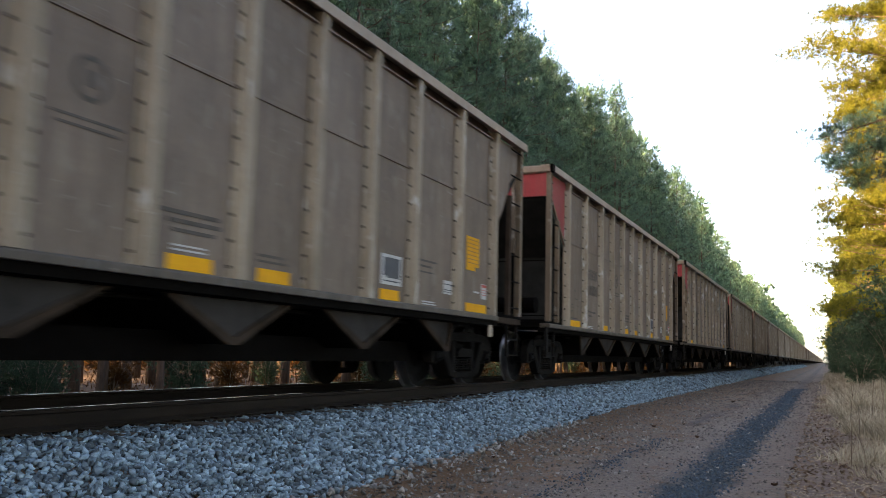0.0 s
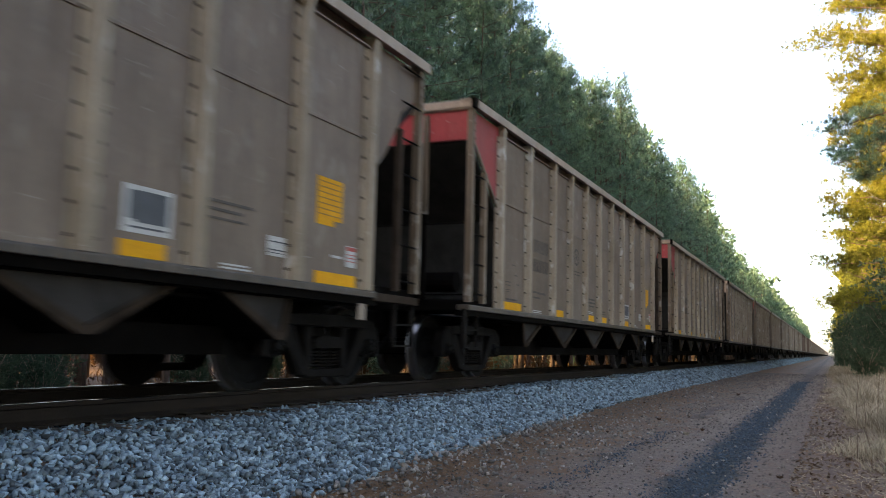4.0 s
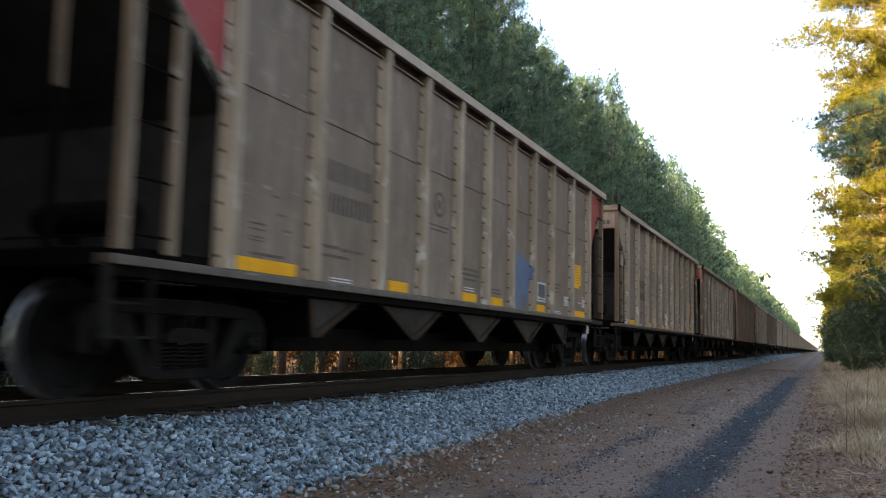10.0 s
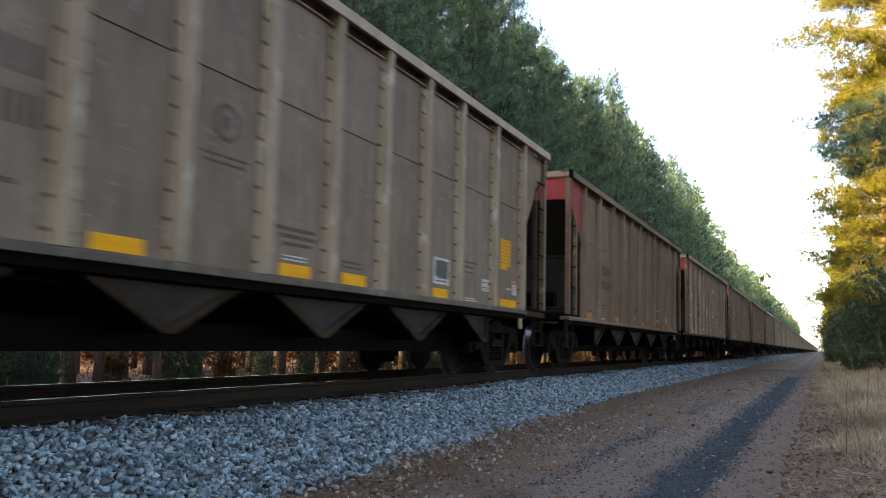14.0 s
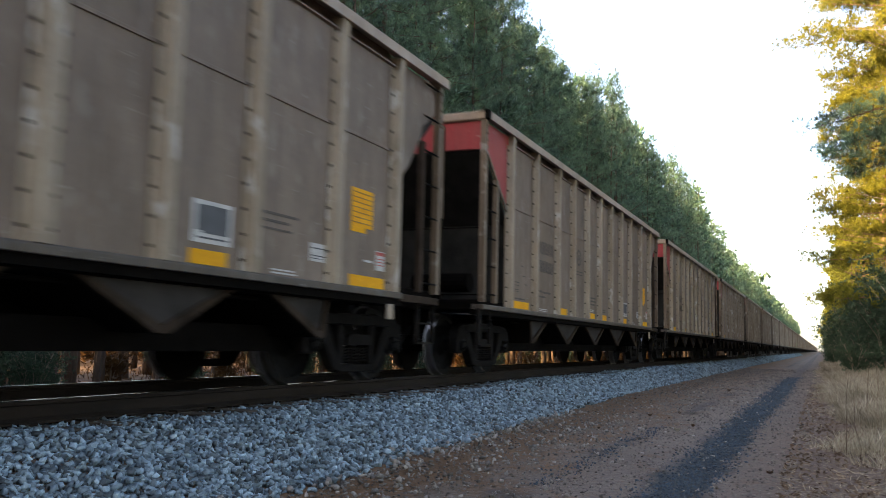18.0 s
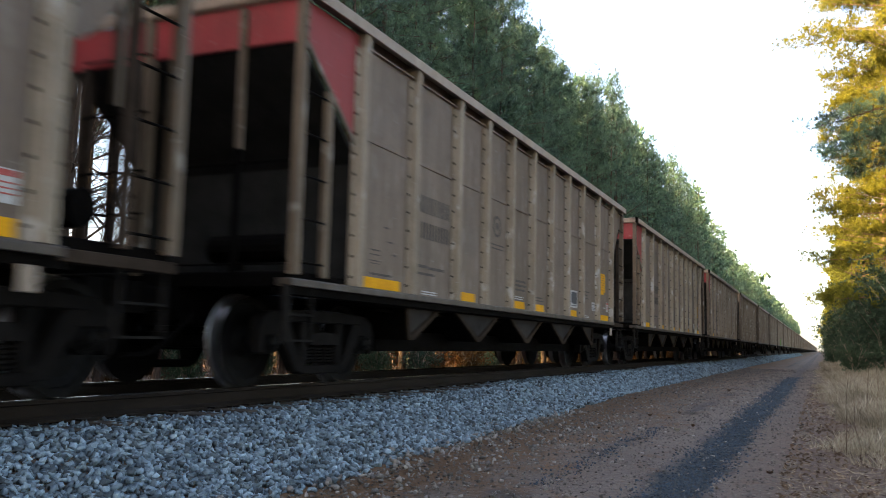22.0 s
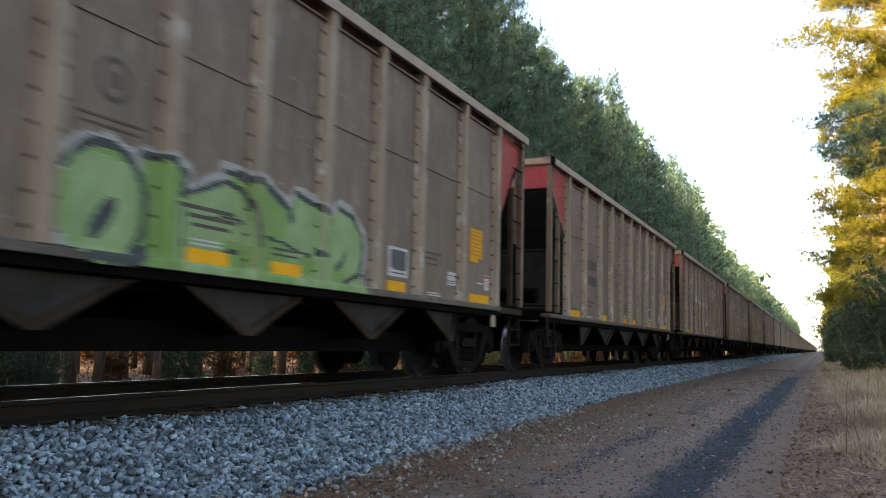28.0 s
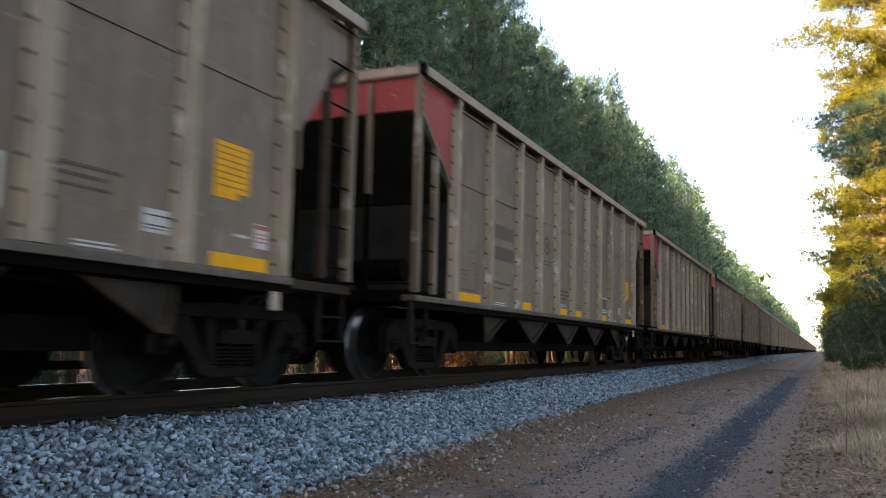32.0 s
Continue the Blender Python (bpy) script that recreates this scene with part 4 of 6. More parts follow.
    fine("stencil_text", "stencil0", lambda: bars(x, [(-5.73, -5.5, 1.5, 1.515), (-5.72, -5.5, 1.45, 1.462), (-5.72, -5.5, 1.38, 1.392), (-5.7, -5.52, 1.35, 1.36), (-5.4, -5.3, 1.78, 1.8), (-5.3, -5.2, 1.62, 1.64),
                                                        (-5.2, -5.1, 1.48, 1.5), (-5.7, -5.2, 1.225, 1.25)]), INK)
    fine("stencil_text", "stencil2", lambda: bars(x, [(-4.55, -4.2, 1.42, 1.455), (-4.15, -3.7, 1.41, 1.445), (-4.55, -4.0, 1.33, 1.36)]), INK)
    fine("stencil_line", "wl", lambda: bars(x, [(-4.36, -3.93, 1.085, 1.1), (-4.36, -3.93, 1.115, 1.13)]), WHITE)
    fine("stencil_line", "wl4", lambda: bars(x, [(-0.8, -0.4, 1.225, 1.24), (-0.8, -0.4, 1.26, 1.275)]), WHITE)
    fine("stencil_text", "stencil3", lambda: bars(x, [(-0.95, -0.25, 1.51, 1.545), (-0.85, -0.22, 1.44, 1.475), (-0.8, -0.3, 1.37, 1.4), (0.3, 0.7, 1.3, 1.325), (0.3, 0.75, 1.25, 1.27)]), INK)
    fine("stencil_text", "stencil4", lambda: bars(x, [(3.5, 4.1, 1.62, 1.645), (3.5, 3.95, 1.55, 1.575), (3.5, 4.0, 1.48, 1.5)]), INK)
    pl = put("placard_frame", "plf", lambda: bars(x, [(2.6, 3.1, 1.25, 1.6)]), WHITE, "white framed equipment placard")
    fine("placard_face", "plq", lambda: bars(x + 0.004, [(2.65, 2.72, 1.35, 1.56), (2.722, 3.05, 1.33, 1.565), (2.66, 3.04, 1.285, 1.3)]), NAVY, "", pl)
    put("white_label", "wl2", lambda: bars(x, [(4.33, 4.63, 1.26, 1.44)]), WHITE, "small white label")
    fine("label_bar", "wl2l", lambda: bars(x + 0.004, [(4.35, 4.61, 1.385, 1.397), (4.35, 4.61, 1.31, 1.322), (4.35, 4.55, 1.285, 1.293)]), NAVY)
    fine("stencil_line", "wl5", lambda: bars(x, [(3.7, 4.1, 1.085, 1.1), (3.7, 4.05, 1.115, 1.13)]), WHITE)
    if skin is not BROWN:
        lb = put("white_label", "wl3", lambda: bars(x, [(5.68, 5.88, 1.28, 1.5)]), WHITE, "small white and red label")
        fine("label_bar", "lr", lambda: bars(x + 0.004, [(5.69, 5.87, 1.45, 1.49), (5.7, 5.86, 1.405, 1.415), (5.7, 5.86, 1.37, 1.38), (5.7, 5.86, 1.335, 1.345)]), LABELRED, "", lb)
        fine("stencil_line", "wl6", lambda: bars(x, [(5.4, 5.6, 1.35, 1.375)]), WHITE)
        yp = put("yellow_notice", "yn", lambda: bars(x, [(5.1, 5.57, 1.72, 2.14), (5.1, 5.42, 1.66, 1.72)]), bars_paint, "yellow notice panel with faint lines")
        fine("notice_line", "ynl", lambda: bars(x + 0.004, [(5.13, 5.54, 1.76 + 0.055 * i, 1.772 + 0.055 * i) for i in range(7)]), plain_dim, "", yp)

        def ring():
            bm = bmesh.new()
            for i in range(14):
                a, b2 = 2 * math.pi * i / 14, 2 * math.pi * (i + 1) / 14
                q = [(-1.68 + r * math.cos(t), 2.3 + r * math.sin(t)) for r, t in ((0.17, a), (0.17, b2), (0.13, b2), (0.13, a))]
                solid(bm, q, x, x + 0.003, "x")
            box(bm, x, x + 0.003, -1.72, -1.64, 2.24, 2.36)
            box(bm, x, x + 0.003, -2.0, -1.35, 2.0, 2.02)
            box(bm, x, x + 0.003, -1.95, -1.4, 1.94, 1.96)
            return bm
        fine("faded_emblem", "ring", ring, INK, "faded dark round emblem")
    return car


plain_dim = plain("dull_ochre_print", (0.35, 0.17, 0.02), (0.45, 0.23, 0.03), 9, 0.6, 0.0, 0.05)


def build_far_car(end_paint=RED):
    """A wagon that never comes near."""
    car = empty("hopper_wagon")
    bm = box(bmesh.new(), -SKIN, SKIN, -6.1, 6.1, SILL, TOP - 0.05)
    part("body", bm, TAUPE, car)
    part("top_chord", box(bmesh.new(), -SIDE - 0.03, SIDE + 0.03, -7.36, 7.36, TOP - 0.13, TOP), CHORD, car)
    bm = bmesh.new()
    for y in RIBS:
        box(bm, SKIN, SIDE, y - 0.08, y + 0.08, SILL, TOP - 0.13)
    tagged(part("ribbing", bm, RIBPAINT, car), kind="stuff")
    for e in (-1, 1):
        part("end_frame", box(bmesh.new(), -SIDE, SIDE, *sorted((e * 6.1, e * 7.2)), SILL, SILL + 0.15), TAUPE, car)
        part("end_header", box(bmesh.new(), -SKIN, SKIN, *sorted((e * 7.14, e * 7.2)), 3.3, TOP - 0.13), end_paint if e == -1 else TAUPE, car)
        part("corner_sheet", box(bmesh.new(), SKIN - 0.03, SKIN, *sorted((e * 6.1, e * 7.14)), 3.0, TOP - 0.13), TAUPE, car)
        part("truck", box(box(bmesh.new(), -1.0, 1.0, e * 5.96 - 1.3, e * 5.96 - 0.5, 0.0, 0.9), -1.0, 1.0, e * 5.96 + 0.5, e * 5.96 + 1.3, 0.0, 0.9), GRIME_SHADE, car)
    part("underframe", box(bmesh.new(), -1.4, 1.4, -4.9, 4.9, 0.5, SILL), GRIME_SHADE, car)
    part("coupler", box(bmesh.new(), -0.15, 0.15, -8.09, 8.09, 0.75, 1.0), GRIME_SHADE, car)
    return car


# wagons that differ from the red-ended kind
CREAM_ENDS = (7, 12, 27, 28, 29, 30)
BROWN_CARS = (14, 16)
RED_TAILS = (11, 27, 29, 30)
FIRST, NEAR_LAST, LAST = -1, 38, 88
cars = {}


def build_train():
    kinds = {"red": build_car(RED), "redtail": build_car(RED, red_tail=True), "cream": build_car(CREAM), "creamtail": build_car(CREAM, red_tail=True), "brown": build_car(RED, BROWN, BROWN, plain("dull_orange_strip", (0.42, 0.16, 0.012), (0.55, 0.22, 0.02), 9, 0.5, 0.0, 0.05), False)}
    words = {"creamtail": "dusty taupe coal hopper wagon with cream front and red rear corners", "redtail": "dusty taupe coal hopper wagon with faded red ends and corners, rolling", "red": "dusty taupe coal hopper wagon with faded red ends, rolling on rails", "cream": "dusty taupe coal hopper wagon with cream ends, rolling on rails",
             "brown": "plain brown coal hopper wagon with dull orange strips, rolling on rails"}
    for k, c in kinds.items():
        tagged(c, words[k], "rail wagon", "coal train wagons")
    far = tagged(build_far_car(), "distant taupe coal hopper wagon in a long train", "rail wagon", "coal train wagons")
    used = set()
    for n in range(FIRST, LAST + 1):
        k = "far" if n > NEAR_LAST else "creamtail" if n in CREAM_ENDS and n in RED_TAILS else "cream" if n in CREAM_ENDS else "brown" if n in BROWN_CARS else "redtail" if n in RED_TAILS else "red"
        src = far if k == "far" else kinds[k]
        m = pose(TRACK_X, travel_y(n, 0.0), 0)
        if k in used:
            cars[n] = copy_thing(src, m)
        else:
            src.matrix_basis = m
            cars[n] = src
            used.add(k)


def travelled(t):
    """How far the train has rolled since the start."""
    return 0.046 + 17.1523 * t + 0.0044 * t * t + 0.000065 * t ** 3


def travel_y(n, t):
    """Where the middle of wagon n is at t seconds."""
    return 13.31 - 7.40 + PITCH * n - travelled(t)


build_train()


def motions():
    """The train rolls past; the wheels turn while their wagon is near the camera."""
    times = [4.0 * i for i in range(9)]
    for n, car in cars.items():
        walk(car, [(t, pose(TRACK_X, travel_y(n, t), 0)) for t in times])
    for n, car in cars.items():
        if n > 38:
            continue
        mid = next((i / 30 for i in range(961) if travel_y(n, i / 30) < 12), 32.0)
        t0, t1 = max(0.0, mid - 1.5), min(32.0, mid + 1.4)
        f0, f1 = round(t0 * 30), round(t1 * 30)
        for w in [o for o in car.children_recursive if o.name.startswith("wheelset")]:
            y = w.location.y
            steps = sorted({0, *range(f0, f1 + 1), 960})
            walk(w, [(i / 30, pose(0, y, WHEEL_R, math.degrees((travelled(max(f0, min(f1, i)) / 30) - travelled(f0 / 30)) / WHEEL_R % (2 * math.pi)))) for i in steps])


# ---------------------------------------------------------------- trees, brush and grass
def blades(centres, axes, length, width, per, r, spread=0.75):
    """Thin triangles that fan out from every centre, round its axis. Returns verts and faces."""
    k = len(centres)
    d = np.repeat(axes, per, 0) + r.normal(0, spread, (k * per, 3))
    d /= np.linalg.norm(d, axis=1, keepdims=True)
    side = np.cross(d, r.normal(size=d.shape))
    side /= np.linalg.norm(side, axis=1, keepdims=True) + 1e-9
    ln = np.repeat(np.broadcast_to(length, (k,)), per)[:, None] * r.uniform(0.65, 1.2, (k * per, 1))
    c = np.repeat(centres, per, 0)
    w = side * width * r.uniform(0.7, 1.3, (k * per, 1))
    a, b, t = c + d * ln * 0.08 - w, c + d * ln * 0.55 + w, c + d * ln
    v = np.stack([a, b, t], 1).reshape(-1, 3)
    return v, np.arange(len(v)).reshape(-1, 3)


def pine_parts(seed, height, base, reach, limbs, tufts, per, tuft_len, width, needles, trunk_r=0.17, droop=0.1, inner=0.28, puff=0.27, core=0.0, twigs=5, steps=9, clump=9, csize=0.26, own=(), bark=BARK):
    """Trunk, limbs and needle crown of a pine, as three meshes."""
    r = np.random.default_rng(seed)
    bm = bmesh.new()
    lean = r.normal(0, 0.012, 2)
    bend = np.cumsum(r.normal(0, 0.05, (steps + 1, 2)), 0) * 0.6

    def stem(z):
        f = np.clip(z / height, 0, 1) * steps
        i = int(min(f, steps - 1))
        b = bend[i] + (bend[i + 1] - bend[i]) * (f - i)
        return np.array([b[0] - bend[0][0] + lean[0] * z, b[1] - bend[0][1] + lean[1] * z, z])
    for i in range(steps):
        z0, z1 = height * i / steps, height * (i + 1) / steps
        rod(bm, stem(z0) - (0, 0, 0.3 if i == 0 else 0), stem(z1), trunk_r * (1 - 0.9 * i / steps) * (1.25 if i == 0 else 1), 8, trunk_r * (1 - 0.9 * (i + 1) / steps))
    trunk = mesh_from(bm, "trunk", bark, True)
    bm = bmesh.new()
    cen, ax, ln, inner_c = [], [], [], []
    per_limb = max(3, tufts // limbs)
    for i in range(limbs + len(own)):
        f = (i + r.random()) / limbs
        z = base + (height - base) * f ** 0.9
        size = reach * (0.35 + 0.65 * math.sin(math.pi * min(1, 0.18 + 0.82 * f) ** 0.8)) * r.uniform(0.6, 1.15) * (1 - 0.35 * f)
        a = i * 2.399 + r.normal(0, 0.4)
        out = np.array([math.cos(a), math.sin(a), 0])
        rise = -droop + 0.75 * f + r.normal(0, 0.12)
        if i >= limbs:
            z, turn, size, rise = own[i - limbs]
            a, f = radians(turn), 0.5
            out = np.array([math.cos(a), math.sin(a), 0])
        p0 = stem(z)
        mid = p0 + out * size * 0.5 + np.array([0, 0, size * rise * 0.35])
        tip = p0 + out * size + np.array([r.normal(0, 0.15), r.normal(0, 0.15), size * rise])
        th = trunk_r * (0.3 - 0.2 * f)
        rod(bm, p0, mid, th, 4, th * 0.65)
        rod(bm, mid, tip, th * 0.65, 4, 0.008)
        heads = max(2, per_limb // clump) * (2 if i >= limbs else 1)
        for j in range(heads):
            # a side shoot that carries one clump of tufts
            u = inner + (1 - inner) * (1 - (j + r.uniform(0, 0.6)) / heads)
            q = (p0 * (1 - u) ** 2 + 2 * mid * u * (1 - u) + tip * u ** 2)
            wide = size * puff * (1.25 - u)
            off = np.clip(r.normal(0, 1, 3), -1.4, 1.4) * wide * np.array([1.0, 1.0, 0.5]) + np.array([0, 0, 0.25 * wide])
            head = q + off
            if twigs:
                rod(bm, q, head, 0.016, 3, 0.007)
            dots = np.clip(r.normal(0, 1, (clump, 3)), -1.6, 1.6) * csize * np.array([1, 1, 0.7]) * r.uniform(0.75, 1.3)
            for d in dots:
                cen.append(head + d)
                ax.append(out * 0.3 + d / csize * 0.35 + np.array([0, 0, 0.9]))
                ln.append(tuft_len * r.uniform(0.75, 1.25))
            if j == 0 and 0.5 < f and i < limbs and tufts >= 900:
                # upright shoots at the limb's end
                for q in range(7):
                    cen.append(tip + np.array([r.normal(0, 0.05), r.normal(0, 0.05), 0.1 * q]))
                    ax.append(np.array([0, 0, 2.2]))
                    ln.append(tuft_len * 0.8)
            if core:
                inner_c += [head + d * 0.5 for d in dots[:max(2, clump // 3)]]
    # leading shoots at the top
    for j in range(max(6, tufts // 40)):
        cen.append(stem(height) + r.normal(0, 0.22, 3) * np.array([1, 1, 2.2]) + (0, 0, 0.1))
        ax.append(np.array([0, 0, 1.3]))
        ln.append(tuft_len)
    limb = mesh_from(bm, "branching", bark)
    v, fc = blades(np.array(cen), np.array(ax), np.array(ln), width, per, r, 0.6)
    # close masses of needles inside the crown
    if core:
        c2 = np.array(inner_c)
        v2, f2 = blades(c2, np.tile(np.array([[0, 0, 0.3]]), (len(c2), 1)), tuft_len * 1.1, core, 3, r, 1.0)
        v, fc = np.concatenate([v, v2]), np.concatenate([fc, f2 + len(v)])
    return trunk, limb, from_arrays("crown", v, fc, needles)


def pine(parts, x, y, turn, scale, name="pine_tree"):
    t = empty(name, pose(x, y, float(ground_height(x, y)), 0, 0, turn))
    for nm, me in zip(("trunk", "branching", "crown"), parts):
        ob = part(nm, me, None, t)
        if nm != "trunk":
            tagged(ob, kind="stuff")
    t.scale = (scale, scale, scale)
    return t


def wood(name, plants, label):
    """Many trees that stay far off, joined into one mesh."""
    vs, fs, mats, at = [], [], [], 0
    for parts, x, y, turn, s in plants:
        c, sn = math.cos(radians(turn)) * s, math.sin(radians(turn)) * s
        z = float(ground_height(x, y))
        for me, slot in zip(parts, (0, 0, 1)):
            v = np.empty(len(me.vertices) * 3, np.float32)
            me.vertices.foreach_get("co", v)
            v = v.reshape(-1, 3)
            me.calc_loop_triangles()
            f = np.empty(len(me.loop_triangles) * 3, np.int32)
            me.loop_triangles.foreach_get("vertices", f)
            vs.append(np.stack([v[:, 0] * c - v[:, 1] * sn + x, v[:, 0] * sn + v[:, 1] * c + y, v[:, 2] * s + z], 1))
            fs.append(f.reshape(-1, 3) + at)
            mats.append(np.full(len(me.loop_triangles), slot, np.int32))
            at += len(v)
    me = from_arrays(name, np.concatenate(vs), np.concatenate(fs), plants[0][0][0].materials[0])
    me.materials.append(plants[0][0][2].materials[0])
    me.polygons.foreach_set("material_index", np.concatenate(mats))
    return tagged(new(name, me), label, "woodland", kind="stuff")


def plant_left():
    r = np.random.default_rng(21)
    near = [pine_parts(100 + i, 20.0 + 0.3 * i, 5.2 + 0.8 * (i % 3), 2.9, 60, 3600, 14, 0.21, 0.0115, NEEDLES_SHADED, 0.13, 0.05, 0.3, 0.2, 0.02, 0, 9, 13, 0.19) for i in range(4)]
    bare = [pine_parts(110 + i, 20.2 + 0.4 * i, 8.4, 2.9, 40, 1500, 10, 0.24, 0.017, NEEDLES_SHADED, 0.14, 0.05, 0.2, 0.3, 0.035, 1, 9, 9, 0.26) for i in range(2)]
    mid = [pine_parts(120 + i, 20.2, 5.0, 3.0, 46, 1300, 10, 0.28, 0.022, NEEDLES_SHADED, 0.14, 0.05, 0.3, 0.2, 0.04, 0, 5, 8, 0.24) for i in range(3)]
    far = [pine_parts(140 + i, 20.2, 4.0, 3.2, 16, 170, 7, 0.8, 0.12, NEEDLES_SHADED, 0.16, 0.05, 0.2, 0.25, 0.0, 0, 4, 3, 0.4) for i in range(3)]
    tiny = [pine_parts(150 + i, 20.2, 3.0, 3.3, 10, 92, 7, 1.3, 0.3, NEEDLES_SHADED, 0.16, 0.05, 0.2, 0.3, 0.0, 0, 3, 2, 0.5) for i in range(2)]
    label = "tall pine with a dense shaded green crown beyond the track"
    joined = []
    # starts out of view: trees below y = -2 only cast shade
    y = -70.0
    while y < 640:
        gap = 2.3 if y < 120 else 2.4 if y < 260 else 3.6
        rows = 4 if 14 < y < 85 else 3 if y < 160 else 2
        for k in range(rows):
            x = -14.2 - 3.6 * min(k, 2) - r.uniform(0, 1.6) + (5.4 if k == 3 else 0)
            yy = y + r.uniform(-0.8, 0.8) + (k * 0.9 if k < 3 else 1.15)
            if 4 < yy < 27:
                pk = bare[int(r.integers(2))]
            elif 16 < yy < 60 and k < 1:
                pk = near[int(r.integers(4))]
            elif -2 < yy < 110 and k < 2:
                pk = mid[int(r.integers(3))]
            elif yy > 230 or yy < -40:
                pk = tiny[int(r.integers(2))]
            else:
                pk = far[int(r.integers(3))]
            turn, s = r.uniform(0, 360), r.uniform(0.89, 1.03) * (1.06 if r.random() < 0.12 else 1.0) * float(np.interp(yy, [30, 48, 65, 95, 120, 160, 640], [0.985, 0.97, 1.02, 1.06, 1.01, 0.88, 0.84]))
            if -2 < yy < 110:
                tagged(pine(pk, x, yy, turn, s), label, "tree", "pines behind the track")
            else:
                joined.append((pk, x, yy, turn, s))
        y += gap
    # back rows added to hold sunlight off the forest floor and wagons
    y = -110.0
    while y < 170:
        for k in range(2):
            if 4 < y < 75:
                continue
            joined.append((tiny[int(r.integers(2))], -30.0 - 6.0 * k - r.uniform(0, 3.5), y + r.uniform(-1.5, 1.5), r.uniform(0, 360), r.uniform(0.75, 0.98)))
        y += 3.6
    # further rows added behind the distant pines to shade them
    y = 170.0
    while y < 620:
        for k in range(2):
            joined.append((tiny[int(r.integers(2))], -24.5 - 4.5 * k - r.uniform(0, 2.0), y + r.uniform(-1.5, 1.5), r.uniform(0, 360), r.uniform(0.9, 1.0)))
        y += 6.0
    # unseen trees added behind the camera to keep the low sun off the track
    y = -62.0
    while y < 3:
        for k in range(3):
            joined.append((tiny[int(r.integers(2))], -15.5 - 3.6 * k - r.uniform(0, 2.0), y + r.uniform(-1.0, 1.0), r.uniform(0, 360), r.uniform(0.9, 1.02)))
        y += 2.1
    wood("pine_wood", joined, "long strip of tall dark green pines, unseen shading rows included")


def plant_right():
    r = np.random.default_rng(22)
    reach_out = [(17.6, 174, 4.4, 0.1), (18.6, 190, 4.4, 0.1), (14.2, 176, 4.2, 0.0), (13.4, 187, 4.0, 0.0), (19.5, 182, 3.8, 0.1), (16.0, 180, 6.1, -0.03), (17.2, 186, 4.3, 0.12), (16.4, 172, 5.0, 0.06), (12.6, 182, 4.2, -0.02), (11.3, 178, 4.1, -0.06), (10.2, 183, 3.9, -0.05), (15.0, 215, 4.6, 0.05), (8.3, 179, 4.7, -0.02), (7.4, 188, 4.4, 0.0), (5.3, 178, 5.0, 0.0), (3.6, 184, 5.0, -0.05)]
    hero = pine_parts(230, 24, 6.0, 4.4, 46, 10000, 17, 0.2, 0.0125, NEEDLES_SUNLIT, 0.24, 0.0, 0.22, 0.14, 0.0, 1, 9, 20, 0.22, reach_out, BARK_SUNLIT)
    big = [pine_parts(200 + i, 23 + i, 4.5, 5.2, 46, 6500, 12, 0.24, 0.019, NEEDLES_SUNLIT, 0.22, 0.0, 0.25, 0.18, 0.0, 1, 9, 17, 0.27, (), BARK_SUNLIT) for i in range(3)]
    mid = [pine_parts(210 + i, 21, 2.5, 4.6, 28, 440, 9, 0.6, 0.055, NEEDLES_SUNLIT, 0.2, 0.05, 0.25, 0.22, 0.12, 0, 9, 6, 0.4) for i in range(2)]
    far = [pine_parts(220 + i, 21, 2.5, 4.6, 14, 110, 8, 1.2, 0.17, NEEDLES_SUNLIT, 0.2, 0.05, 0.25, 0.25, 0.0, 0, 4) for i in range(2)]
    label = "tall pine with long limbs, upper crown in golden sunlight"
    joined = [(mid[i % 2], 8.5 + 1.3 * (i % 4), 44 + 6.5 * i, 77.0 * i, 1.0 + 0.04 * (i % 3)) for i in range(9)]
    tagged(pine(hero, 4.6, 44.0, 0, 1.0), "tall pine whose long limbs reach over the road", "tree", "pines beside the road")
    low = [(8.0, 180, 6.3, -0.17), (7.4, 178, 6.2, -0.17), (7.1, 180, 5.8, -0.2), (6.8, 182, 5.2, -0.24)]
    # this tree takes the shade-coloured needles
    shaded = pine_parts(231, 17, 11.0, 2.6, 20, 4800, 19, 0.15, 0.006, NEEDLES_SHADED, 0.2, 0.0, 0.5, 0.12, 0.0, 1, 9, 16, 0.14, low)
    tagged(pine(shaded, 6.0, 24.5, 0, 1.0), "pine whose drooping shaded limbs hang over the road", "tree", "pines beside the road")
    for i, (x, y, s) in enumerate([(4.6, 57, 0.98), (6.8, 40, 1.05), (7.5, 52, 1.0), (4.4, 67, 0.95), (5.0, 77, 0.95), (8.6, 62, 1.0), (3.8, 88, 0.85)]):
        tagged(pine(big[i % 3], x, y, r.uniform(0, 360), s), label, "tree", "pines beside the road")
    y = 98.0
    while y < 620:
        for k in range(2):
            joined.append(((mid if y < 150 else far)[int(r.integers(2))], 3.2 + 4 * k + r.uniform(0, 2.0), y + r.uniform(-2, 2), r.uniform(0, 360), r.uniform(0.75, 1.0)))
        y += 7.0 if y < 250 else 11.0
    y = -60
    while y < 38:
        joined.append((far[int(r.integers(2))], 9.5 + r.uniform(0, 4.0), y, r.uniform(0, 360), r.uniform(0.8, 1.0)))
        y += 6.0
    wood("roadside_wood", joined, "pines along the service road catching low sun")


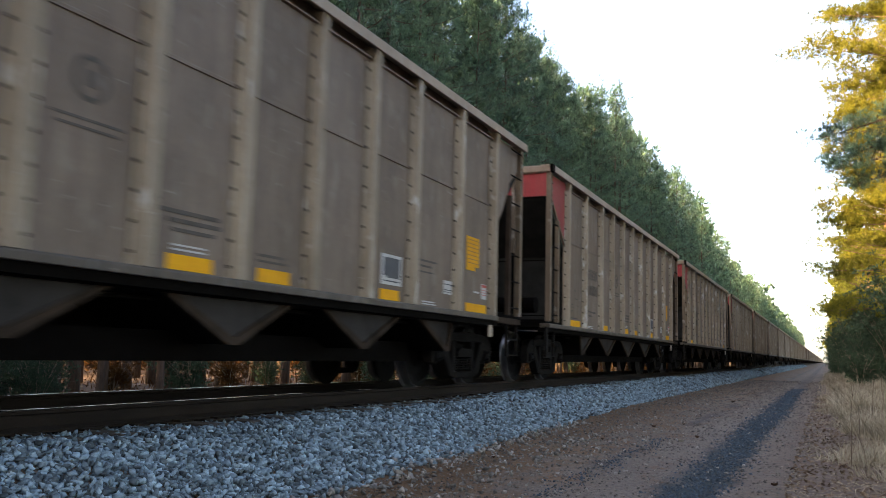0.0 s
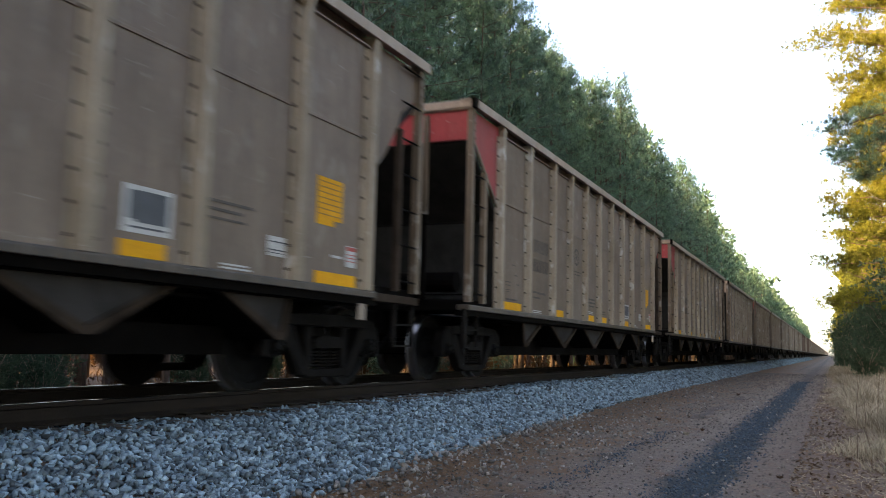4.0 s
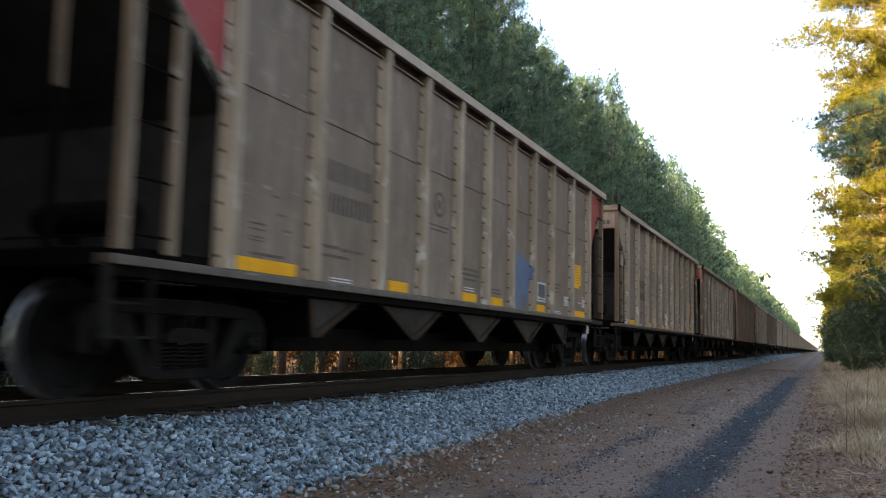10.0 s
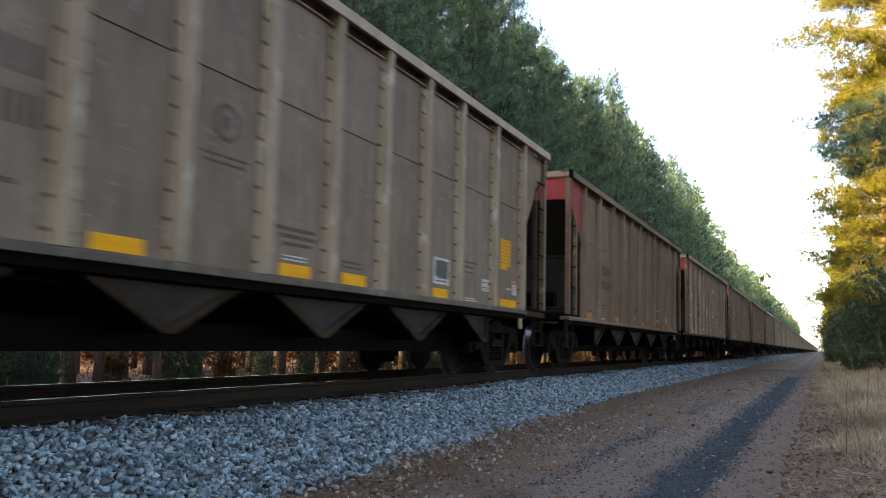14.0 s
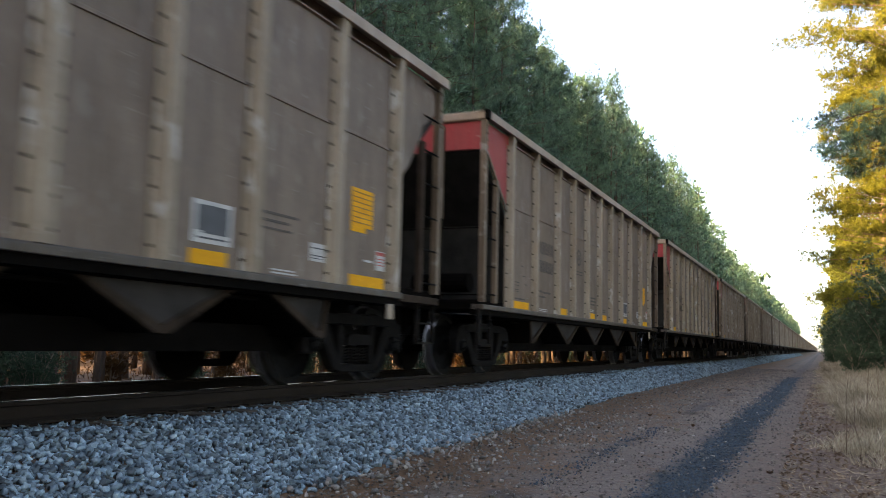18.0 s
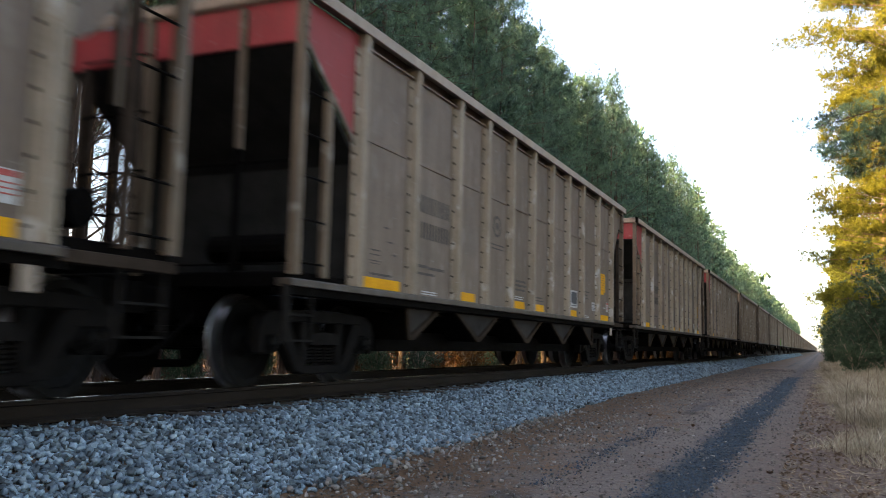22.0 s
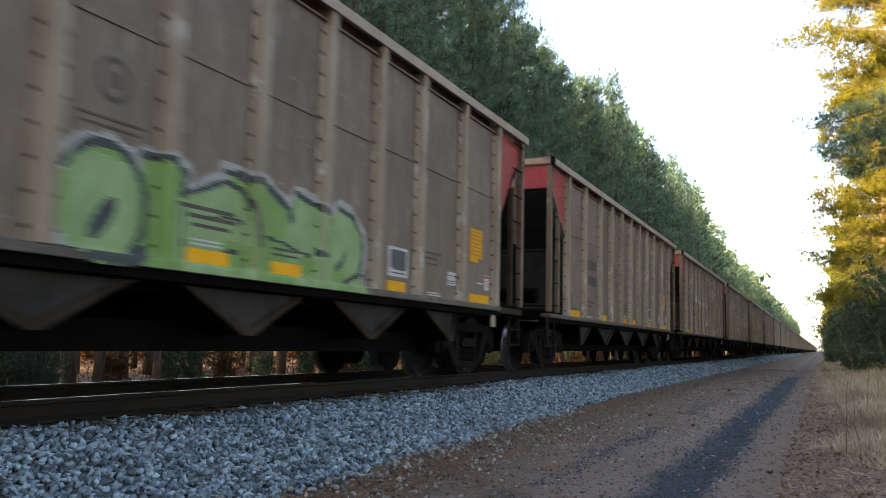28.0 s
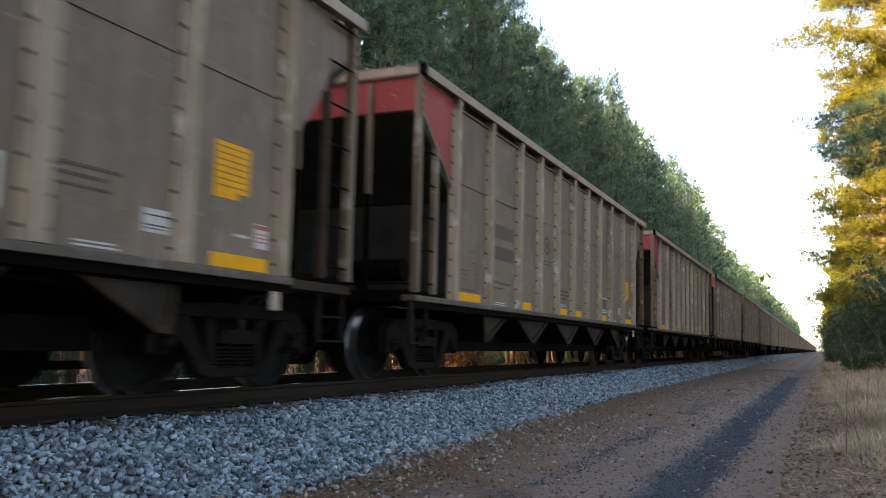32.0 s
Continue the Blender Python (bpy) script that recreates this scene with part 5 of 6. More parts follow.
def shrub_parts(seed, h, w, tufts, per, ln, width, leaf):
    """A many-stemmed shrub: stems and leaves."""
    r = np.random.default_rng(seed)
    bm = bmesh.new()
    cen, ax = [], []
    for i in range(14):
        a = r.uniform(0, 2 * math.pi)
        tip = np.array([math.cos(a) * w * r.uniform(0.2, 1), math.sin(a) * w * r.uniform(0.2, 1), h * r.uniform(0.55, 1.05)])
        mid = tip * np.array([0.35, 0.35, 0.55])
        rod(bm, (tip[0] * 0.06, tip[1] * 0.06, -0.15), mid, 0.03, 4, 0.018)
        rod(bm, mid, tip, 0.018, 4, 0.005)
        for j in range(3):
            q = mid + (tip - mid) * r.random()
            rod(bm, q, q + r.normal(0, 0.3, 3) * (w, w, 0.5 * w), 0.008, 3, 0.003)
        for j in range(tufts // 14):
            u = r.uniform(0.1, 1.0)
            q = mid * 2 * u * (1 - u) + tip * u * u
            cen.append(q + r.normal(0, 1, 3) * w * 0.22)
            ax.append(np.array([tip[0] / w * 0.5, tip[1] / w * 0.5, 0.6]))
    stems = mesh_from(bm, "branching", TWIG)
    cen = np.array(cen)
    cen[:, 2] = np.clip(cen[:, 2], 0.05, None)
    v, f = blades(cen, np.array(ax), ln, width, per, r, 1.0)
    return stems, from_arrays("foliage", v, f, leaf)


def shrub(parts, x, y, turn, s, label, group):
    t = empty("shrub", pose(x, y, float(ground_height(x, y)), 0, 0, turn))
    for nm, me in zip(("branching", "foliage"), parts):
        part(nm, me, None, t)
    t.scale = (s, s, s)
    return tagged(t, label, "shrub", group)


def plant_shrubs():
    r = np.random.default_rng(23)
    dense = [shrub_parts(300 + i, 4.2, 1.7, 760, 8, 0.2, 0.04, SHRUBLEAF) for i in range(3)]
    low = [shrub_parts(310 + i, 1.6, 1.0, 420, 8, 0.16, 0.024, SHRUBLEAF) for i in range(2)]
    brown = [shrub_parts(320 + i, 1.5, 1.1, 160, 8, 0.3, 0.04, BROWNFOL) for i in range(2)]
    for i in range(22):
        y = 34 + i * 2.7 + r.uniform(-1, 1)
        x = 3.4 + r.uniform(-0.5, 1.2)
        shrub(dense[i % 3], x, y, r.uniform(0, 360), r.uniform(0.8, 1.45), "dense dark green evergreen shrub in shade", "shrubs beside the road")
        shrub(dense[(i + 1) % 3], x + 2.2, y - 1.2, r.uniform(0, 360), r.uniform(1.2, 1.9), "dense dark green evergreen shrub in shade", "shrubs beside the road")
    for x, y, s in ((2.0, 58, 0.9), (1.5, 70, 1.0), (1.1, 84, 1.1), (1.9, 49, 0.6), (0.9, 64, 0.5), (0.5, 72, 0.45)):
        shrub(dense[1], x, y, r.uniform(0, 360), s, "dense dark green evergreen shrub in shade", "shrubs beside the road")
    # oversized shrubs added out of view, so no sun reaches the wagon ends
    for i in range(12):
        shrub(dense[i % 3], -15.5 - 2.0 * (i % 2), -32 + 2.9 * i, r.uniform(0, 360), 1.7, "unseen dense evergreen shrub added to block low sun", "brush under the pines")
    for i in range(10):
        shrub(low[i % 2], 1.7 + r.uniform(-0.4, 1.2), 40 + i * 6 + r.uniform(-2, 2), r.uniform(0, 360), r.uniform(0.5, 1.0), "low green bush on the grassy verge", "shrubs beside the road")
    for x, y, s in ((-10.9, 8.4, 0.3), (-11.4, 9.1, 0.34), (-10.8, 9.3, 0.26), (-11.6, 10.2, 0.32), (-12.4, 9.4, 0.45), (-11.6, 8.2, 0.4), (-13.2, 20.5, 0.4), (-13.0, 34.0, 0.4)):
        shrub(dense[0], x, y, r.uniform(0, 360), s, "dark green evergreen bush at the forest edge", "brush under the pines")
    for i in range(46):
        y = 13 + i * 1.6
        k = brown if r.random() < 0.6 else low
        lb = "rusty brown brush on the sunlit forest floor" if k is brown else "low green bush at the forest edge"
        shrub(k[i % 2], -12.4 - r.uniform(0, 8), y + r.uniform(-1, 1), r.uniform(0, 360), r.uniform(0.5, 1.05), lb, "brush under the pines")


def brush_wall():
    """Tangled undergrowth at the back of the pine strip."""
    r = np.random.default_rng(26)
    k = 5200
    y = r.uniform(0, 130, k)
    x = r.uniform(-44, -27, k)
    h = np.abs(r.normal(0, 1, k)) * (1.1 + 0.9 * value_noise(x, y, 6.0, 44))
    cen = np.stack([x, y, ground_height(x, y) + h], 1)
    v, f = blades(cen, np.tile(np.array([[0, 0, 0.8]]), (k, 1)), 0.9, 0.09, 9, r, 1.0)
    tagged(new("undergrowth", from_arrays("undergrowth", v, f, BROWNFOL)), "tangled rusty undergrowth behind the pine trunks", "undergrowth", kind="stuff")


def grass_mesh(x, y, h, r, material, lean=0.35, width=0.006):
    z = ground_height(x, y)
    k = len(x)
    d = np.stack([r.normal(0, lean, k), r.normal(0, lean, k), np.ones(k)], 1)
    side = np.stack([r.normal(size=k), r.normal(size=k), np.zeros(k)], 1)
    side /= np.linalg.norm(side, axis=1, keepdims=True)
    w = width * (1 + np.clip(y, 0, None) / 16)[:, None]
    p = np.stack([x, y, z - 0.02], 1)
    hh = h[:, None]
    mid = p + d * hh * 0.6
    tip = p + d * hh + np.stack([d[:, 0], d[:, 1], -0.25 * np.ones(k)], 1) * hh * 0.35
    v = np.stack([p - side * w, p + side * w, mid + side * w * 0.7, mid - side * w * 0.7, tip], 1)
    f = np.array([(0, 1, 2), (0, 2, 3), (3, 2, 4)])[None] + (np.arange(k) * 5)[:, None, None]
    return from_arrays("dry_grass", v.reshape(-1, 3), f.reshape(-1, 3), material)


def plant_grass():
    r = np.random.default_rng(24)
    k = 135000
    y = 6.2 + r.random(k) ** 1.5 * 80
    x = -0.4 + 4.2 * r.beta(1.7, 2.7, k) + value_noise(y, y * 0, 1.7, 33) * 0.9
    u, w = x * 0.8 + y * 0.6, y * 0.8 - x * 0.6
    clump = value_noise(u, w, 0.9, 31) + value_noise(w, u + 3.0, 0.26, 32) * 0.5 + r.normal(0, 0.16, k)
    keep = (clump > 0.0) & (x > np.interp(y, [6, 10, 23, 60], [0.85, 0.35, -0.2, -0.1]) + value_noise(y, x, 0.7, 34) * 0.7 + value_noise(y, x, 2.6, 35) * 0.9) & (r.random(k) < np.clip((y - 5.0) / 5.0, 0.15, 1))
    x, y, clump = x[keep], y[keep], clump[keep]
    h = (0.1 + 0.5 * np.clip(clump, 0, 0.8)) * r.uniform(0.5, 1.3, len(x)) * np.clip((x + 0.5) / 1.0, 0.22, 1) * np.clip((y - 3.5) / 8, 0.3, 1.12)
    tagged(new("dry_grass", grass_mesh(x, y, h, r, DRYGRASS, 0.55, 0.0032)), "pale dry winter grass on the verge", "grass", kind="stuff")
    # straw lying flat
    k = 26000
    y = 5.2 + r.random(k) ** 1.7 * 40
    x = -0.35 + r.random(k) ** 0.8 * 3.4
    a = r.uniform(0, 2 * math.pi, k)
    ln = r.uniform(0.05, 0.22, k)
    p = np.stack([x, y, ground_height(x, y) + r.uniform(0.004, 0.05, k)], 1)
    d = np.stack([np.cos(a) * ln, np.sin(a) * ln, r.normal(0, 0.12, k) * ln], 1)
    w = np.stack([-np.sin(a), np.cos(a), np.zeros(k)], 1) * (0.0019 * (1 + y / 14))[:, None]
    v = np.stack([p - w, p + w, p + d], 1).reshape(-1, 3)
    tagged(new("fallen_straw", from_arrays("fallen_straw", v, np.arange(3 * k).reshape(-1, 3), DRYGRASS)), "fallen straw and dead stalks on the verge", "grass", kind="stuff")
    k = 9000
    y = 3.5 + r.random(k) ** 1.4 * 25
    x = np.where(r.random(k) < 0.65, toe(y) + 0.3 + np.abs(r.normal(0, 0.4, k)), r.uniform(-3.2, -0.2, k))
    a = r.uniform(0, 2 * math.pi, k)
    ln = r.uniform(0.06, 0.16, k)
    p = np.stack([x, y, ground_height(x, y) + r.uniform(0.004, 0.02, k)], 1)
    d = np.stack([np.cos(a) * ln, np.sin(a) * ln, np.zeros(k)], 1)
    w = np.stack([-np.sin(a), np.cos(a), np.zeros(k)], 1) * 0.0022
    v = np.stack([p - w, p + w, p + d], 1).reshape(-1, 3)
    tagged(new("pine_straw", from_arrays("pine_straw", v, np.arange(3 * k).reshape(-1, 3), BROWNFOL)), "rusty pine straw at the foot of the ballast", "pine straw", kind="stuff")
    k = 7000
    y = -9 + r.random(k) * 16
    x = 0.9 + r.random(k) * 5
    tagged(new("dry_grass", grass_mesh(x, y, r.uniform(0.1, 0.45, k), r, DRYGRASS, 0.4, 0.004)), "pale dry grass farther back on the verge", "grass", kind="stuff")
    k = 5000
    y = 6 + r.random(k) * 75
    x = -10.2 - r.random(k) ** 1.4 * 12
    tagged(new("dry_grass", grass_mesh(x, y, r.uniform(0.15, 0.5, k), r, FLOORLEAF)), "rusty straw grass on the forest floor", "grass", kind="stuff")


def strew_leaves():
    r = np.random.default_rng(25)
    for k, x0, x1, y0, y1, s, label in ((15000, -0.35, 3.0, 5.2, 30, 0.027, "dead brown leaves on the verge"), (420, -3.2, -0.5, 5, 30, 0.018, "scattered dead leaves on the road"), (3500, 0.2, 4.5, -9, 5.2, 0.03, "dead brown leaves behind the verge"),
                                       (7000, -26, -9.4, 4, 90, 0.09, "orange-brown leaf litter under the pines")):
        y = y0 + r.random(k) ** 1.5 * (y1 - y0)
        x = r.uniform(x0, x1, k)
        p = np.stack([x, y, ground_height(x, y) + 0.012], 1)
        a = turns(k, r)
        base = np.array([(-1, 0, 0), (0, -0.5, 0.12), (1, 0, 0), (0, 0.5, 0.15)]) * s
        flat = np.array([1, 1, 0.35 if x1 < 0 else 0.9])
        v = np.einsum("kab,ib->kia", a, base) * flat * r.uniform(0.6, 1.3, (k, 1, 1)) + p[:, None, :]
        f = np.array([(0, 1, 2), (0, 2, 3)])[None] + (np.arange(k) * 4)[:, None, None]
        tagged(new("leaf_litter", from_arrays("leaf_litter", v.reshape(-1, 3), f.reshape(-1, 3), FLOORLEAF if x1 < -5 else DEADLEAF)), label, "leaves", kind="stuff")


plant_left()
plant_right()
plant_shrubs()
brush_wall()
plant_grass()
strew_leaves()


# ---------------------------------------------------------------- spray paint on single wagons
def skin_x(y, z):
    """How far out the wagon's near side stands at (y, z): sheets, ribs and sill."""
    d = np.min(np.abs(np.asarray(y)[..., None] - np.array(RIBS)), -1)
    x = np.interp(d, [0.0, 0.055, 0.095, 0.1351, 0.1352], [SIDE, SIDE, SKIN + 0.014, SKIN + 0.014, SKIN])
    return np.where(np.asarray(z) < SILL + 0.11, np.maximum(x, SIDE), x) + 0.004


def seg_dist(y, z, pts):
    """Distance from (y, z) to a line through pts."""
    best = np.full(y.shape, 9.0)
    for (a, b), (c, d) in zip(pts, pts[1:]):
        vy, vz = c - a, d - b
        t = np.clip(((y - a) * vy + (z - b) * vz) / (vy * vy + vz * vz + 1e-9), 0, 1)
        best = np.minimum(best, np.hypot(y - a - t * vy, z - b - t * vz))
    return best


def inside(y, z, pts):
    """True inside the polygon pts."""
    hit = np.zeros(y.shape, bool)
    for (a, b), (c, d) in zip(pts, pts[1:] + pts[:1]):
        cross = ((b > z) != (d > z)) & (y < (c - a) * (z - b) / (d - b + 1e-12) + a)
        hit ^= cross
    return hit


def oval(cy, cz, ry, rz, tilt=0.0, k=24, a0=0.0, a1=360.0):
    out = []
    for i in range(k + 1):
        t = radians(a0 + (a1 - a0) * i / k)
        u, v = ry * math.cos(t), rz * math.sin(t)
        out.append((cy + u * math.cos(tilt) - v * math.sin(tilt), cz + u * math.sin(tilt) + v * math.cos(tilt)))
    return out


def spray(car, name, y0, y1, z0, z1, layers, materials, label, cell=0.022):
    """Paint that follows the wagon's ribs and sheets. layers(y, z) gives for each spot the number of its material, or -1."""
    ny, nz = int((y1 - y0) / cell), int((z1 - z0) / cell)
    yy, zz = np.meshgrid(np.linspace(y0, y1, ny + 1), np.linspace(z0, z1, nz + 1), indexing="ij")
    cy, cz = (yy[:-1, :-1] + yy[1:, 1:]) / 2, (zz[:-1, :-1] + zz[1:, 1:]) / 2
    code = layers(cy, cz).ravel()
    v = np.stack([skin_x(yy, zz), yy, zz], -1).reshape(-1, 3)
    a = (np.arange(ny)[:, None] * (nz + 1) + np.arange(nz)[None, :]).ravel()
    f = np.stack([a, a + nz + 1, a + nz + 2, a + 1], 1)[code >= 0]
    used, inv = np.unique(f, return_inverse=True)
    me = from_arrays(name, v[used], inv.reshape(-1, 4), materials[0])
    for m in materials[1:]:
        me.materials.append(m)
    me.polygons.foreach_set("material_index", code[code >= 0].astype(np.int32))
    return part(name, me, None, car, label)


GREEN1 = plain("pale_green_spray_paint", (0.2, 0.33, 0.12), (0.3, 0.44, 0.2), 3, 0.6, 0.0, 0.1)
GREEN2 = plain("leaf_green_spray_paint", (0.13, 0.27, 0.05), (0.2, 0.36, 0.09), 3, 0.6, 0.0, 0.1)
SPRAYDARK = plain("dark_teal_spray_paint", (0.012, 0.025, 0.03), (0.03, 0.05, 0.055), 4, 0.6, 0.0, 0.1)
SPRAYPALE = plain("pale_grey_spray_halo", (0.33, 0.33, 0.31), (0.42, 0.42, 0.4), 6, 0.65, 0.0, 0.1)
SPRAYBLUE = plain("blue_cover_paint", (0.05, 0.1, 0.2), (0.08, 0.15, 0.29), 4, 0.6, 0.0, 0.1)
SPRAYICE = plain("ice_blue_spray_paint", (0.2, 0.255, 0.31), (0.32, 0.38, 0.43), 5, 0.6, 0.0, 0.1, stretch=(1, 3, 0.6))


def bubble_letters(y, z):
    fills = [(oval(-1.72, 1.4, 0.41, 0.44), 0), ([(-1.35, 1.8), (-1.1, 1.82), (-0.88, 1.77), (-0.9, 1.0), (-1.4, 1.0)], 1),
             ([(-0.95, 1.58), (-0.6, 1.72), (-0.39, 1.79), (-0.15, 1.74), (-0.05, 1.6), (0.08, 1.0), (-0.95, 1.0)], 0),
             ([(-0.39, 1.88), (0.17, 1.88), (0.56, 1.7), (0.62, 1.0), (0.0, 1.0), (-0.1, 1.6)], 1),
             ([(0.5, 1.5), (0.67, 1.87), (1.0, 1.8), (1.31, 1.71), (1.4, 1.0), (0.55, 1.0)], 0),
             ([(1.25, 1.7), (1.46, 1.85), (1.75, 1.8), (1.96, 1.62), (2.0, 1.4), (1.94, 1.18), (2.03, 0.99), (1.3, 0.99)], 0)]
    code = np.full(y.shape, -1)
    near = np.full(y.shape, 9.0)
    for pts, c in fills:
        near = np.minimum(near, seg_dist(y, z, pts + pts[:1]))
        code = np.where(inside(y, z, pts), c, code)
    code = np.where((code == 0) & (value_noise(y, z, 0.3, 41) > 0.22), 1, code)
    ragged = 0.085 + value_noise(y, z, 0.12, 42) * 0.07
    code = np.where((code < 0) & (near < ragged) & (z > 1.05), 3, code)
    strokes = [(oval(-1.72, 1.4, 0.41, 0.44, 0, 20, -70, 150), 0.035), ([(-1.35, 1.82), (-1.1, 1.84), (-0.88, 1.78), (-0.9, 1.6)], 0.035),
               ([(-0.92, 1.6), (-0.6, 1.72), (-0.39, 1.8), (-0.15, 1.76), (-0.05, 1.62), (0.02, 1.3)], 0.03), ([(-0.39, 1.89), (0.17, 1.88), (0.56, 1.7), (0.6, 1.62)], 0.04),
               ([(0.67, 1.88), (1.0, 1.81), (1.31, 1.7)], 0.038), ([(1.46, 1.85), (1.75, 1.8), (1.95, 1.62), (1.99, 1.4), (1.92, 1.2), (1.6, 1.08)], 0.03),
               ([(-0.55, 1.47), (-0.3, 1.5), (-0.13, 1.48)], 0.016), ([(0.2, 1.4), (0.47, 1.38), (0.75, 1.32), (0.96, 1.3)], 0.02), ([(1.02, 1.34), (1.28, 1.31)], 0.028),
               ([(1.45, 1.23), (1.56, 1.3), (1.61, 1.39)], 0.03), ([(-1.9, 1.02), (-1.5, 1.02), (-1.3, 1.12)], 0.045), ([(0.3, 1.12), (0.5, 1.18), (0.75, 1.12), (0.85, 1.02)], 0.016),
               ([(-0.4, 1.2), (-0.2, 1.22)], 0.02), ([(2.0, 1.2), (1.98, 1.0)], 0.02), ([(-1.32, 1.55), (-1.3, 1.2)], 0.018), ([(-0.9, 1.5), (-0.88, 1.1)], 0.014)]
    for pts, w in strokes:
        code = np.where(seg_dist(y, z, pts) < w * (0.9 + value_noise(y, z, 0.1, 43) * 0.5), 2, code)
    code = np.where(inside(y, z, oval(-1.715, 1.3, 0.075, 0.19, -0.62)), 2, code)
    return code


def ice_patches(y, z):
    code = np.full(y.shape, -1)
    rag = value_noise(y, z, 0.1, 51) * 0.12 + value_noise(y, z, 0.03, 52) * 0.05
    for y0, y1, z0, z1 in ((-1.0, -0.2, 1.06, 1.78), (0.3, 0.82, 1.58, 1.86), (1.3, 1.75, 1.25, 1.72)):
        code = np.where((y + rag > y0) & (y + rag < y1) & (z + rag > z0) & (z + rag < z1), 0, code)
    for pts in ([(-0.95, 1.84), (-0.75, 1.82)], [(-0.1, 1.1), (0.1, 1.5), (0.2, 1.65)], [(0.3, 1.5), (0.75, 1.5)], [(1.3, 1.75), (1.6, 1.6), (1.35, 1.4), (1.7, 1.3)], [(-0.2, 1.12), (0.25, 1.22)], [(0.9, 1.7), (1.1, 1.72)]):
        code = np.where(seg_dist(y, z, pts) < 0.03 + rag * 0.1, 1, code)
    return code


def blue_patch(y, z):
    rag = value_noise(y, z, 0.16, 61) * 0.12
    code = np.full(y.shape, -1)
    shapes = ([(1.28, 1.95), (1.45, 2.0), (1.95, 1.92), (2.18, 1.8), (2.12, 1.5), (1.75, 1.55), (1.3, 1.72)], [(1.28, 1.6), (1.7, 1.62), (2.12, 1.56), (2.12, 1.28), (1.3, 1.3)], oval(1.55, 1.17, 0.2, 0.12), oval(2.0, 1.25, 0.1, 0.15))
    for pts in shapes:
        code = np.where(inside(y + rag, z + rag * 0.6, pts), 0, code)
    return code


def white_scrawl(y, z):
    code = np.full(y.shape, -1)
    rag = value_noise(y, z, 0.07, 71) * 0.03
    for pts in ([(-3.15, 1.9), (-2.95, 1.95), (-2.7, 1.9), (-2.45, 1.85)], [(-3.1, 1.88), (-3.1, 1.1)], [(-2.9, 1.5), (-2.9, 1.15)], [(-2.65, 1.85), (-2.68, 1.45)], [(-2.42, 1.85), (-2.55, 1.4), (-2.5, 1.1)],
                [(-3.2, 1.56), (-2.5, 1.52)], [(-2.05, 1.9), (-1.75, 1.88)], [(-2.0, 1.88), (-2.0, 1.3)], [(-1.75, 1.85), (-1.75, 1.5)], [(-1.55, 1.8), (-1.42, 1.9), (-1.3, 1.8), (-1.35, 1.45)], [(-2.1, 1.45), (-1.7, 1.42), (-1.35, 1.36)],
                [(-1.9, 1.4), (-1.6, 1.2), (-1.75, 1.05)], [(-0.95, 1.7), (-0.95, 1.2)], [(-1.0, 1.5), (-0.8, 1.4)], [(-1.4, 1.35), (-1.4, 1.08)]):
        code = np.where(seg_dist(y, z, pts) < 0.022 + rag, 0, code)
    return code


spray(cars[30], "spray_painted_letters", -2.3, 2.2, 0.97, 2.02, bubble_letters, [GREEN1, GREEN2, SPRAYDARK, SPRAYPALE], "pale green spray-painted bubble letters outlined in dark teal")
spray(cars[10], "spray_painted_patch", -1.2, 1.9, 1.02, 2.0, ice_patches, [SPRAYICE, SPRAYWHITE], "pale blue and white spray paint patches")
spray(cars[11], "spray_painted_patch", 1.15, 2.3, 1.02, 2.1, blue_patch, [SPRAYBLUE], "patch of faded blue paint over old spray marks")
spray(cars[34], "spray_painted_scrawl", -3.3, -0.7, 1.02, 2.05, white_scrawl, [SPRAYWHITE], "thin white spray-painted scrawl")
for number, words in ((30, "taupe coal hopper wagon with green spray-painted letters, rolling"), (10, "taupe coal hopper wagon with pale blue spray patches, rolling"),
                      (11, "taupe coal hopper wagon with a blue painted patch, rolling"), (34, "taupe coal hopper wagon with a thin white scrawl, rolling")):
    tagged(cars[number], words)


# ---------------------------------------------------------------- bare trees, weeds and leaves by the road
# where single leaves lie on the road: x, y, size, turn, dark or pale
LEAVES = [(-1.78, 11.77, 0.13, 70, 0), (-1.65, 12.33, 0.13, 30, 1), (-2.18, 14.69, 0.1, 10, 1), (-2.5, 13.76, 0.11, 80, 1), (-3.55, 17.93, 0.12, 50, 1), (-0.44, 8.1, 0.09, 100, 1), (-2.71, 11.26, 0.08, 20, 1), (-2.25, 23.69, 0.15, 60, 1), (-2.2, 13.76, 0.06, 0, 1), (-3.2, 8.52, 0.07, 15, 1)]
def grow(bm, p, d, length, radius, depth, r, tilt=0.5):
    """A branch that forks until it is a twig."""
    q = p + d * length
    rod(bm, p, q, radius, 5 if depth > 2 else 3, radius * 0.65)
    if depth == 0:
        return
    for k in range(3 if depth > 1 else 2):
        nd = (d + Vector(r.normal(0, tilt, 3)) + Vector((0, 0, 0.12))).normalized()
        start = p + d * length * (0.55 + 0.45 * (k + 1) / 3)
        grow(bm, start, nd, length * r.uniform(0.55, 0.8), radius * 0.6, depth - 1, r, tilt)


